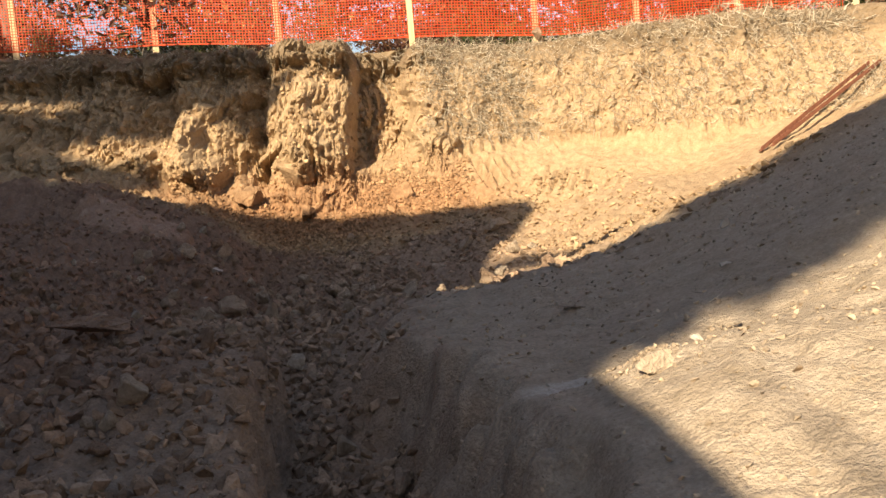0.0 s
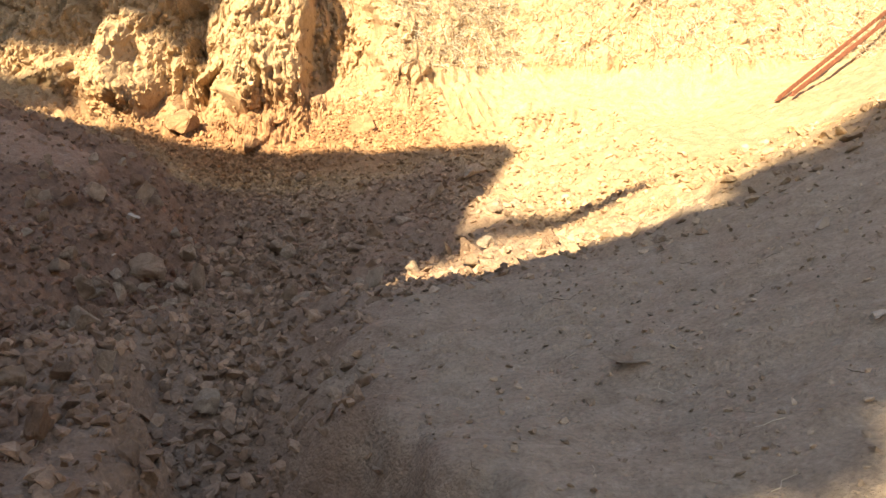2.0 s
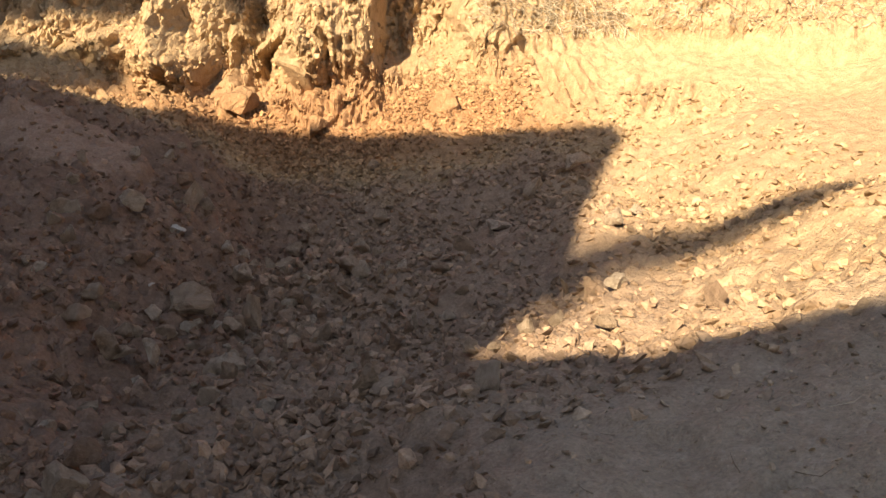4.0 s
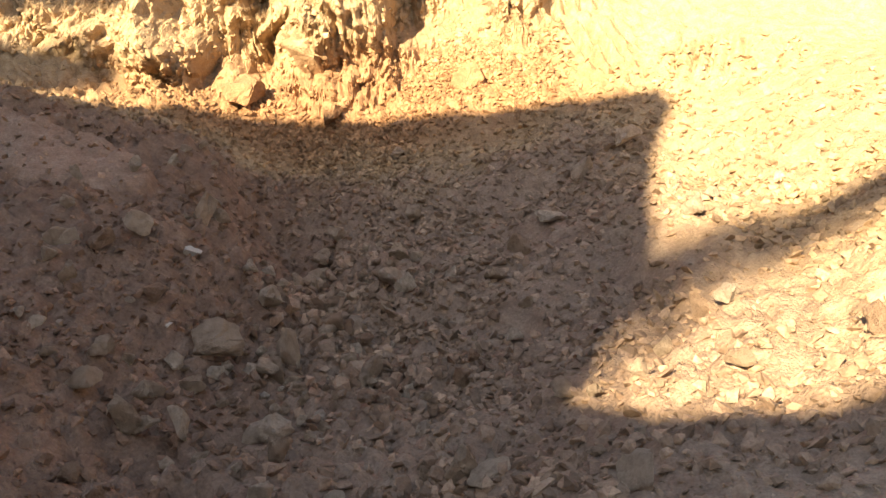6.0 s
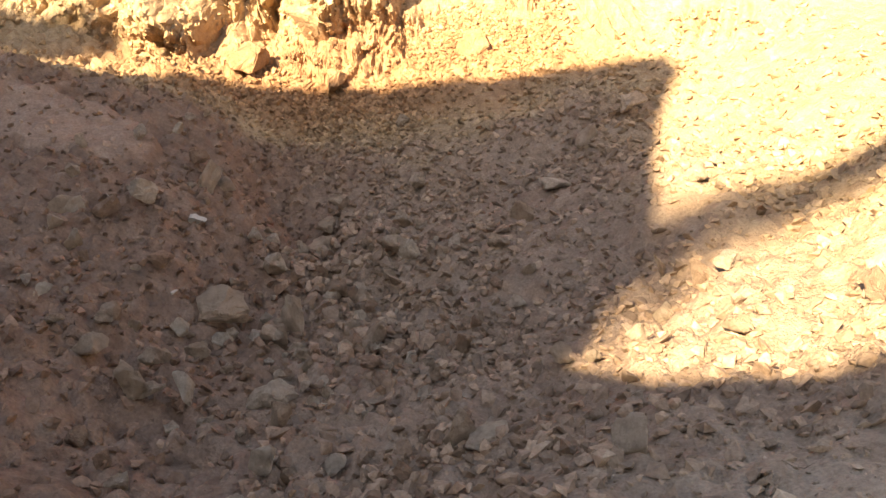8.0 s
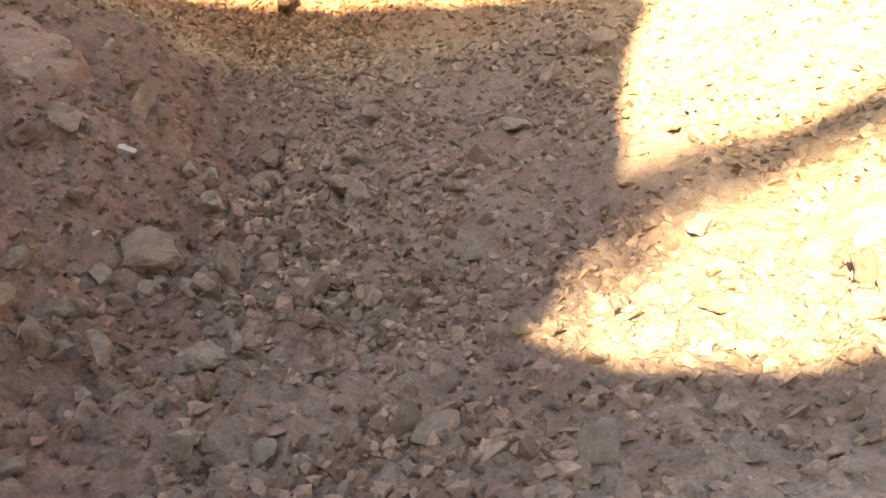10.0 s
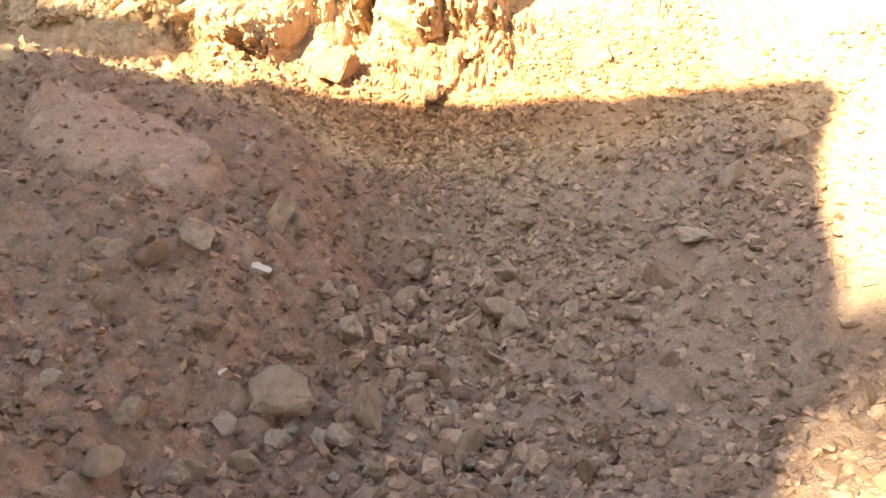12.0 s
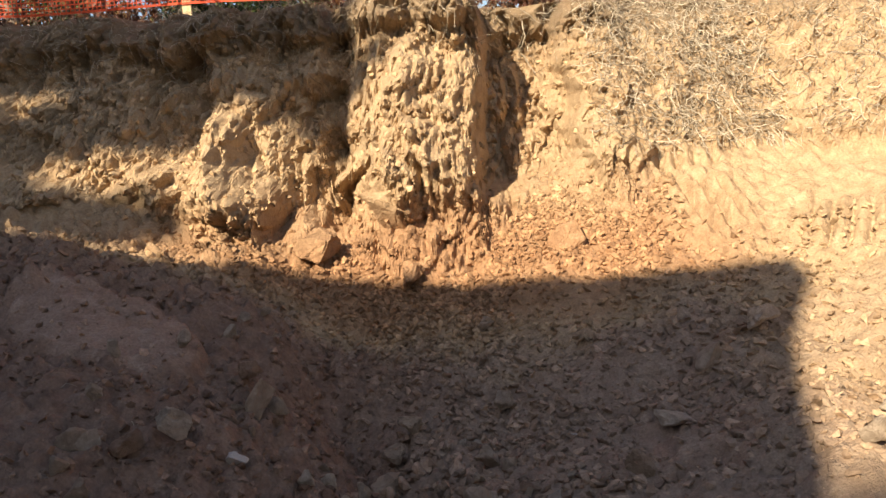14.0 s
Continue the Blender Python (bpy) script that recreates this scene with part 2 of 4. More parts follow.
    pv = n_math(nt, "DIVIDE", n_math(nt, "ADD", n_math(nt, "SUBTRACT", py, 9.2), n_math(nt, "MULTIPLY", n_math(nt, "ADD", px, 2.55), 0.28)), 0.40)
    pr = n_math(nt, "ADD", n_math(nt, "ADD", n_math(nt, "MULTIPLY", pu, pu), n_math(nt, "MULTIPLY", pv, pv)), n_math(nt, "MULTIPLY", wob, 0.5))
    plate = n_math(nt, "SUBTRACT", 1.0, n_range(nt, pr, 0.75, 1.15))
    col = n_mix(nt, n_math(nt, "MULTIPLY", plate, 0.65), col, n_ramp(nt, mid, [(0.25, (0.34, 0.21, 0.14)), (0.55, (0.44, 0.295, 0.205)), (0.8, (0.50, 0.37, 0.275))]))
    topsoil = n_range(nt, n_math(nt, "ADD", pz, n_math(nt, "MULTIPLY", wob, 0.25)), 2.45, 2.85)
    col = n_mix(nt, n_math(nt, "MULTIPLY", topsoil, 0.55), col, (0.13, 0.095, 0.06))
    col = n_mix(nt, 0.55, col, n_ramp(nt, grain, [(0.3, (0.34, 0.31, 0.29)), (0.7, (1.1, 1.1, 1.1))]), "MULTIPLY")
    if island:
        geo = nt.nodes.new("ShaderNodeNewGeometry")
        own = n_ramp(nt, geo.outputs["Random Per Island"], [(0.0, (0.68, 0.66, 0.64)), (0.55, (0.98, 0.96, 0.94)), (1.0, (1.42, 1.40, 1.35))])
        col = n_mix(nt, 1.0, col, own, "MULTIPLY")
    nt.links.new(col, bsdf.inputs["Base Color"])
    height = n_math(nt, "ADD", n_math(nt, "MULTIPLY", mid, 0.7), n_math(nt, "MULTIPLY", grain, 0.6))
    for scale, much in ((16, 0.45), (45, 0.5), (120, 0.35)):
        v = nt.nodes.new("ShaderNodeTexVoronoi")
        v.inputs["Scale"].default_value = scale
        bent = nt.nodes.new("ShaderNodeVectorMath")
        bent.operation = "ADD"
        wn_ = nt.nodes.new("ShaderNodeTexNoise")
        wn_.inputs["Scale"].default_value = scale * 0.7
        small = nt.nodes.new("ShaderNodeVectorMath")
        small.operation = "SCALE"
        small.inputs["Scale"].default_value = 0.8 / scale
        nt.links.new(wn_.outputs["Color"], small.inputs[0])
        nt.links.new(pos, wn_.inputs["Vector"])
        nt.links.new(pos, bent.inputs[0])
        nt.links.new(small.outputs[0], bent.inputs[1])
        nt.links.new(bent.outputs[0], v.inputs["Vector"])
        height = n_math(nt, "SUBTRACT", height, n_math(nt, "MULTIPLY", v.outputs["Distance"], much))
    n_bump(nt, bsdf, height, deep, 0.03)
    return m


SOIL = soil("soil", deep=0.6)
CLODS = soil("broken_soil", True, 0.4)


def spread(lo, hi, step, far=400.0, growth=1.35):
    """Even steps from lo to hi, then ever wider ones out to the horizon."""
    mids = np.arange(lo, hi + step / 2, step)
    out, s = [], step
    v = 0.0
    while v < far:
        s *= growth
        v += s
        out.append(v)
    out = np.array(out)
    return np.concatenate([lo - out[::-1], mids, mids[-1] + out])


# ---- ground ----
gx = np.unique(np.concatenate([spread(-5.0, 7.4, 0.025), np.arange(-4.6, 2.4, 0.0125)]).round(5))
gy = spread(0.4, 9.7, 0.034)
gy = np.concatenate([gy[gy < 9.71], np.arange(9.73, 13.5, 0.0145)])
far_y = spread(0, 0.022, 0.022, 600)
gy = np.concatenate([gy, 13.5 + far_y[far_y > 0.001]])
GX, GY = np.meshgrid(gx, gy)
GZ = land(GX, GY)
# the steep face is crumbled and split: push it in and out


def slot(v, lo, hi, a, b):
    """1 between lo and hi, with edges a and b wide."""
    return ramp(lo - a, lo + a, v) * ramp(hi + b, hi - b, v)


FOOT = bank_foot(GX)
face = ramp(-0.25, 0.12, GY - FOOT) * (1 - ramp(13.05, 13.3, GY))
WX, WZ = GX + 0.10 * vnoise(GX * 3, GZ * 3, 1), GZ + 0.10 * vnoise(GX * 3, GZ * 3, 2)
WX2, WZ2 = WX + 0.05 * vnoise(GX * 9, GZ * 9, 4), WZ + 0.05 * vnoise(GX * 9, GZ * 9, 5)
CALM = 1 - 0.45 * ramp(0.8, 1.6, GX)
CALM = CALM * (1 - 0.8 * ramp(0.9, 1.3, GX) * ramp(1.6, 1.35, GZ))
PUSH = 0.20 * fbm(WX * 1.5, WZ * 0.9, 1, 3) + 0.13 * cracks(WX2 * 2.6, WZ2 * 1.7, 1) + 0.10 * cracks(WX2 * 6.0, WZ2 * 3.6, 2)
PUSH = PUSH + 0.055 * cracks(WX2 * 14, WZ2 * 9, 3) + 0.08 * fbm(WX * 7, WZ * 1.4, 9, 4) + 0.025 * fbm(GX * 22, GZ * 18, 6, 2)
PUSH = CALM * PUSH
# the main buttress and the deep bay beside it
PUSH = PUSH + 0.20 * slot(WX, -1.38, -0.26, 0.12, 0.05) * ramp(1.1, 1.5, WZ)
PUSH = PUSH - 0.58 * slot(WX, -0.20, 0.58, 0.05, 0.10) * ramp(1.12, 1.42, WZ - 0.3 * np.clip(WX, 0, 1))
# the gully, the narrow buttress and the hollow on its other side
PUSH = PUSH - 0.34 * slot(WX, -1.95, -1.48, 0.10, 0.07) * slot(WZ, 1.05, 2.35, 0.15, 0.25)
PUSH = PUSH + 0.32 * bump(WX + 0.12 * (WZ - 1.8), -2.42, 0.17) * slot(WZ, 1.25, 2.08, 0.2, 0.09)
PUSH = PUSH - 0.26 * slot(WX, -3.3, -2.62, 0.2, 0.10) * slot(WZ, 1.75, 2.66, 0.14, 0.06)
PUSH = PUSH + 0.18 * slot(WX, -4.6, -2.05, 0.3, 0.10) * ramp(1.68, 1.5, WZ + 0.12 * np.sin(GX * 5))
PUSH = PUSH - 0.30 * bump(WX, -1.50 + 0.45 * (WZ - 0.95), 0.07) * slot(WZ, 0.8, 1.45, 0.1, 0.08)
# the sod hangs over the edge, the soil under it has dropped out
SOD = ramp(2.70, 2.80, GZ + 0.06 * vnoise(GX * 4, 0.0, 3))
PUSH = PUSH + (0.16 * SOD - 0.12 * slot(GZ, 2.42, 2.68, 0.1, 0.05)) * ramp(1.2, 0.6, GX) + 0.08 * SOD * vnoise(GX * 5, 1.0, 2)
# bites out of the lower bank
PUSH = PUSH + 0.16 * (cracks(WX2 * 1.9 + 0.4, WZ2 * 1.0, 15) - 0.5) * slot(GX, -5.0, -0.9, 0.3, 0.3) * ramp(1.9, 1.4, GZ)
# the step above the teeth marks
PUSH = PUSH - 0.10 * slot(GX, 0.5, 2.3, 0.1, 0.4) * ramp(-0.03, 0.03, GZ - (1.78 - 0.28 * (GX - 0.5)))
GYP = GY - face * PUSH
rows_n, cols_n = GX.shape
gverts = np.stack([GX, GYP, GZ], -1).reshape(-1, 3)
idx = np.arange(rows_n * cols_n).reshape(rows_n, cols_n)
gfaces = np.stack([idx[:-1, :-1], idx[:-1, 1:], idx[1:, 1:], idx[1:, :-1]], -1).reshape(-1, 4)
ground = part("ground", mesh_from("ground", gverts, gfaces, True), SOIL)
# the broken bank has crisp edges, the trodden floor soft ones
ground.data.polygons.foreach_set("use_smooth", np.repeat(gy[:-1] < 10.8, cols_n - 1))
tagged(ground, "dug tan and reddish clay of an open pit with a cut bank", "ground", kind="structure")


def box(bm, cx, cy, cz, sx, sy, sz, rot=None):
    m = Matrix.Translation((cx, cy, cz))
    if rot is not None:
        m = m @ rot
    bmesh.ops.create_cube(bm, size=1, matrix=m @ Matrix.Diagonal((sx, sy, sz, 1)))


# ---- fence ----
WOOD, nt, bsdf = material("raw_wood", 0.75)
w = n_noise(nt, 30, 5, 0.6, None, (1, 1, 0.06))
nt.links.new(n_ramp(nt, w, [(0.3, (0.50, 0.33, 0.17)), (0.7, (0.68, 0.50, 0.30))]), bsdf.inputs["Base Color"])
NET, nt, bsdf = material("orange_plastic", 0.45)
nt.links.new(n_ramp(nt, n_noise(nt, 3), [(0.3, (0.42, 0.042, 0.010)), (0.7, (0.58, 0.07, 0.016))]), bsdf.inputs["Base Color"])
fence = tagged(new("safety_fence"), "orange plastic mesh safety fence on raw wooden stakes", "fence")
FENCE_Y = 13.4
for x, lean in ((-8.9, 1.2), (-7.0, 1), (-5.16, 0.6), (-3.12, 0.2), (-1.29, 0.5), (0.71, 1.2), (2.62, 0.4), (4.2, 0.8), (5.8, 0.3), (7.7, 1.0)):
    bm = bmesh.new()
    zt = float(land(np.array(x), np.array(FENCE_Y)))
    box(bm, x, FENCE_Y, zt + 0.55, 0.09, 0.038, 1.5, Matrix.Rotation(radians(-lean), 4, "Y"))
    bmesh.ops.bevel(bm, geom=bm.edges[:], offset=0.003, segments=1, affect="EDGES")
    part("stake", bm, WOOD, fence)


def net_mesh():
    """Flat plastic strands, woven as a grid that sags between the stakes."""
    xs = np.arange(-8.4, 7.5, 0.046)
    hs = np.arange(0, 1.22, 0.042)
    base = 3.19 + 0.02 * np.sin(xs * 1.7) - 0.028 * np.clip(xs, -6, 3) + 0.08 * ramp(3.0, 6.0, xs)
    vs, fs = [], []

    def quad(p, q, w, flat):
        n = len(vs)
        for a in (p, q):
            for s in (-w, w):
                vs.append((a[0] + (0 if flat else s), a[1], a[2] + (s if flat else 0)))
        fs.append((n, n + 1, n + 3, n + 2))
    yy = FENCE_Y - 0.028 + 0.012 * np.sin(xs * 2.3)
    for h in hs:
        wv = 0.012 if h == 0 else 0.0055
        for i in range(0, len(xs) - 4, 4):
            quad((xs[i], yy[i], base[i] + h), (xs[i + 4], yy[i + 4], base[i + 4] + h), wv, True)
    for i in range(len(xs)):
        quad((xs[i], yy[i] - 0.002, base[i]), (xs[i] + 0.01, yy[i] - 0.002, base[i] + hs[-1]), 0.0048, False)
    return mesh_from("netting", vs, fs)


net = part("netting", net_mesh(), NET, fence, "orange plastic square-mesh netting")

# ---- unseen shade casters, added behind the camera ----
SIDE = Vector((math.cos(radians(SUN_AZ)), -math.sin(radians(SUN_AZ)), 0))
WAY = Vector((math.sin(radians(SUN_AZ)), math.cos(radians(SUN_AZ)), 0))
RISE = math.tan(radians(SUN_EL))


def shade_spot(s, h, back):
    """The place, back metres behind the origin, whose shadow line is s to the side and h high."""
    p = SIDE * s - WAY * back
    return Vector((p.x, p.y, h + back * RISE))


SLAB_BROWN, nt, bsdf = material("slab_brown", 0.8)
nt.links.new(n_ramp(nt, n_noise(nt, 14, 5, 0.6, None, (1, 1, 0.08)), [(0.3, (0.22, 0.18, 0.14)), (0.7, (0.38, 0.32, 0.26))]), bsdf.inputs["Base Color"])
SLAB_GREY, nt, bsdf = material("slab_grey", 0.85)
nt.links.new(n_ramp(nt, n_noise(nt, 8), [(0.3, (0.10, 0.10, 0.10)), (0.7, (0.2, 0.19, 0.18))]), bsdf.inputs["Base Color"])


def shade_slab(name, outline, back, thick, mat, parent, label=""):
    """An upright slab across the light, from its outline in side and shadow height."""
    bm = bmesh.new()
    near = [bm.verts.new(shade_spot(s, h, back)) for s, h in outline]
    f = bm.faces.new(near)
    out = bmesh.ops.extrude_face_region(bm, geom=[f])
    bmesh.ops.translate(bm, vec=-WAY * thick, verts=[v for v in out["geom"] if isinstance(v, bmesh.types.BMVert)])
    bmesh.ops.recalc_face_normals(bm, faces=bm.faces[:])
    return part(name, bm, mat, parent, label)


# no known building: added slabs whose outlines follow the shadow edges on the ground
house = tagged(new("house"), "unseen slabs behind the camera, cut to cast the straight-edged shade", "house")
shade_slab("wall", [(-15, -3.2), (-2.67, -3.2), (-2.67, 3.69), (-2.65, 4.51), (-2.59, 4.96), (-2.86, 5.81), (-3.08, 6.75), (-3.13, 6.77), (-3.9, 6.82), (-6.68, 6.260000000000001), (-15, 5.22)], 5.0, 4.0, SLAB_BROWN, house)
shade_slab("upper_shade_slab", [(-15.2, 5.22), (-6.68, 6.25), (-3.9, 6.81), (-2.99, 7.18), (-3.16, 7.43), (-3.9, 7.17), (-5.51, 6.78), (-6.68, 6.61), (-7.58, 6.12), (-15.2, 5.57)], 4.9, 4.2, SLAB_GREY, house)
shade_slab("low_shade_slab", [(-3.42, -3.2), (1.42, -3.2), (0.22, 1.09), (0.01, 1.36), (-0.16, 1.55), (-0.39, 1.86), (-0.34, 3.95), (-0.76, 3.97), (-0.93, 3.96), (-1.11, 3.91), (-1.72, 3.63), (-2.15, 3.57), (-2.47, 3.63), (-3.42, 3.63)], 4.6, 2.5, SLAB_BROWN, house)

# ---- trees ----
BARK, nt, bsdf = material("bark", 0.95)
bk = n_noise(nt, 12, 6, 0.7, None, (1, 1, 0.2))
nt.links.new(n_ramp(nt, bk, [(0.3, (0.07, 0.05, 0.04)), (0.7, (0.22, 0.17, 0.13))]), bsdf.inputs["Base Color"])
n_bump(nt, bsdf, bk, 0.8, 0.03)


def leaf_material(name, stops):
    m, nt, bsdf = material(name, 0.6)
    geo = nt.nodes.new("ShaderNodeNewGeometry")
    nt.links.new(n_ramp(nt, geo.outputs["Random Per Island"], stops), bsdf.inputs["Base Color"])
    bsdf.inputs["Transmission Weight"].default_value = 0.0
    return m


LEAF_RUST = leaf_material("rust_leaves", [(0.0, (0.07, 0.03, 0.022)), (0.55, (0.13, 0.055, 0.035)), (0.9, (0.22, 0.10, 0.045)), (1.0, (0.36, 0.24, 0.09))])
LEAF_GREEN = leaf_material("green_leaves", [(0.0, (0.02, 0.035, 0.012)), (0.6, (0.05, 0.075, 0.022)), (1.0, (0.12, 0.13, 0.035))])


def leaves(rng, clumps, count, size):
    """Folded leaf blades strewn in clumps (centre, radii)."""
    vs, fs = [], []
    for c in range(count):
        centre, rad = clumps[c % len(clumps)]
        d = rng.normal(size=3)
        d = d / np.linalg.norm(d) * rng.random() ** 0.4
        p = np.array(centre) + d * np.array(rad)
        a, b = rng.normal(size=3), rng.normal(size=3)
        a /= np.linalg.norm(a)
        b = b - a * (a @ b)
        b /= np.linalg.norm(b)
        l, w = size * rng.uniform(0.6, 1.3), size * rng.uniform(0.25, 0.45)
        n = len(vs)
        fold = np.cross(a, b) * w * 0.5
        vs += [p - a * l, p + b * w + fold, p + a * l, p - b * w + fold]
        fs += [(n, n + 1, n + 2), (n, n + 2, n + 3)]
    return mesh_from("crown", vs, fs)


def tube(vs, fs, pts, radii, sides=6):
    """Adds a tapering tube along pts."""
    pts = [np.asarray(p, float) for p in pts]
    start = len(vs)
    for i, p in enumerate(pts):
        d = pts[min(i + 1, len(pts) - 1)] - pts[max(i - 1, 0)]
        d = d / (np.linalg.norm(d) + 1e-9)
        a = np.cross(d, (0.3, 0.9, 0.2) if abs(d[2]) > 0.7 else (0, 0, 1))
        a /= np.linalg.norm(a) + 1e-9
        b = np.cross(d, a)
        for k in range(sides):
            t = 2 * math.pi * k / sides
            vs.append(p + radii[i] * (a * math.cos(t) + b * math.sin(t)))
    for i in range(len(pts) - 1):
        for k in range(sides):
            q = start + i * sides
            fs.append((q + k, q + (k + 1) % sides, q + sides + (k + 1) % sides, q + sides + k))


def tree(seed, base, height, girth, leaf_mat, count, label, lean=(0, 0), clumps=None, leaf=0.09, low=0.35):
    rng = np.random.default_rng(seed)
    base = np.array(base, float)
    root = tagged(new("tree"), label, "tree", "trees round the dig")
    root.location = base
    vs, fs = [], []
    n = 9
    pts = [np.array((lean[0] * (i / n) + 0.04 * height * math.sin(i * 1.3 + seed) * i / n * 0.4, lean[1] * (i / n), height * i / n - 0.3)) for i in range(n + 1)]
    tube(vs, fs, pts, [girth * (1 - 0.85 * i / n) * (1.35 if i == 0 else 1) for i in range(n + 1)], 9)
    tips = []
    for k in range(12):
        i = rng.integers(int(n * low), n)
        ang = rng.uniform(0, 6.28)
        out = np.array((math.cos(ang), math.sin(ang), rng.uniform(0.2, 0.9))) * height * rng.uniform(0.12, 0.28)
        tube(vs, fs, [pts[i], pts[i] + out * 0.5 + (0, 0, 0.1), pts[i] + out], [girth * 0.35 * (1 - i / n) + 0.02, 0.03, 0.01], 5)
        tips.append((pts[i] + out, np.array((0.16, 0.16, 0.12)) * height * rng.uniform(0.5, 1.0)))
    part("trunk", mesh_from("trunk", vs, fs, True), BARK, root)
    if clumps is not None:
        tips = [(np.array(c) - base, np.array(r)) for c, r in clumps]
    part("crown", leaves(rng, tips, count, leaf), leaf_mat, root)
    return root


def lawn(x, y):
    return float(land(np.array(float(x)), np.array(float(y))))


# unseen leaning tree, added so that its clumps shade a slanting band
band = []
for i in range(16):
    s = -0.39 + 0.22 * i
    lo = 1.86 + 1.00 * (s - -0.39)
    hi = 3.97 + 1.15 * max(0, s - -0.76)
    for f in (0.18, 0.5, 0.82):
        band.append((tuple(shade_spot(s, lo + (hi - lo) * f, 11)), (0.28, 0.28, 0.2 * (hi - lo))))
q = shade_spot(-0.99, 1.5, 11)
tree(3, (q.x, q.y, 2.6), 5.5, 0.3, LEAF_GREEN, 6500, "unseen leaning tree, leaf clumps laid out to shade a slanting band", lean=(3, 0), clumps=band, leaf=0.16)
# unseen tree, its sparse clumps set along the soft shade up the slope
bough = []
for i in range(15):
    f = i / 14
    r = 0.36 - 0.24 * f
    for k in (-0.5, 0.5):
        bough.append((tuple(shade_spot(-2.62 + 1.5 * f, 4.42 + 1.22 * f + k * r, 15)), (0.2, 0.2, 0.7 * r)))
# more clumps, added to soften the lower end of the shade
for s, h in ((-2.62, 4.15), (-2.5, 4.3), (-2.55, 3.95), (-2.35, 4.1), (-2.3, 4.45)):
    bough.append((tuple(shade_spot(s, h, 15)), (0.2, 0.2, 0.22)))
q = shade_spot(-4.3, 0, 15)
tree(4, (q.x, q.y, 2.4), 6.0, 0.2, LEAF_RUST, 500, "unseen tree with sparse leaf clumps, added to cast a soft streak", lean=(2, 0), clumps=bough, leaf=0.12)
# unseen tall tree, its crown clumps placed where the bank is in dappled shade
crown = []
rng = np.random.default_rng(5)
for i in range(700):
    s = rng.uniform(-12.74, -6.9)
    r = rng.uniform(0.15, 0.30)
    edge = float(np.interp(s, (-12.8, -9.7, -9.0, -8.5, -7.95, -7.8, -7.45, -7.1, -6.95), (6.9, 7.05, 7.2, 7.6, 7.9, 8.4, 8.5, 8.4, 7.95))) + 0.8 * r
    h = edge + rng.random() * (9.75 - edge)
    if -10.3 < s < -8.95 and abs(h - 8.02 - 0.45 * (s + 9.6)) < 0.32 or h > 9.1 and rng.random() < 0.55:
        continue
    crown.append((tuple(shade_spot(s, h, 14 + rng.uniform(-2, 2))), (r, r, r * 0.8)))
# loose clumps added to shade the lower left bank
for i in range(100):
    s = rng.uniform(-11.5, -8.15)
    h = rng.uniform(6.1, 6.95 + 0.12 * (-8.35 - s))
    crown.append((tuple(shade_spot(s, h, 14)), (0.2, 0.2, 0.16)))
for i in range(16):
    crown.append((tuple(shade_spot(rng.uniform(-8.2, -7.55), rng.uniform(6.45, 7.0), 14)), (0.13, 0.13, 0.12)))
# single clumps added for the shade patch right of the main dapple
for s, h in ((-6.95, 8.85), (-6.75, 8.9), (-6.55, 8.95), (-6.45, 9.05), (-6.85, 9.0), (-6.95, 9.6)):
    crown.append((tuple(shade_spot(s, h, 14)), (0.2, 0.2, 0.16)))
q = shade_spot(-9, 0, 14)
tree(8, (q.x, q.y, 2.8), 15, 0.4, LEAF_RUST, 66000, "unseen tall tree behind the camera, crown shaped to dapple the bank", clumps=crown, leaf=0.14)

# ---- woods beyond the fence ----
rng = np.random.default_rng(41)
wall_of_leaves = []
for i in range(230):
    x = rng.uniform(-26, 26)
    if -9.5 < x < -7.5 or -2.6 < x < -1.5:
        continue
    wall_of_leaves.append(((x, rng.uniform(26, 34), 2.6 + rng.random() * 6.5), (1.4, 1.0, 1.1)))
tagged(part("far_woods", leaves(rng, wall_of_leaves, 36000, 0.22), LEAF_RUST), "brown and red autumn woods in the distance", "woods", kind="stuff")
k = 0
for x, y, h, g, mat, lab in ((-9.5, 19, 9, 0.16, LEAF_RUST, "oak in rust-brown autumn leaf"), (-6.3, 16.2, 8, 0.11, LEAF_RUST, "slim oak in rust-brown autumn leaf"),
                             (-3.55, 15.0, 9, 0.15, LEAF_RUST, "oak with grey bark in rust-brown leaf"), (-0.9, 19, 10, 0.14, LEAF_RUST, "oak in thin brown autumn leaf"),
                             (2.05, 15.4, 8, 0.10, LEAF_RUST, "slim young oak in brown leaf"), (4.6, 17.5, 9, 0.15, LEAF_RUST, "oak in rust-brown autumn leaf"),
                             (7.6, 16.5, 8, 0.13, LEAF_RUST, "oak in rust-brown autumn leaf"), (11, 19, 9, 0.2, LEAF_GREEN, "broad dark green tree behind the fence"), (-13, 21, 9, 0.2, LEAF_GREEN, "broad dark green tree behind the fence")):
    k += 1
    tree(20 + k, (x, y, lawn(x, y)), h, g, mat, 2600, lab, leaf=0.10, low=0.12)


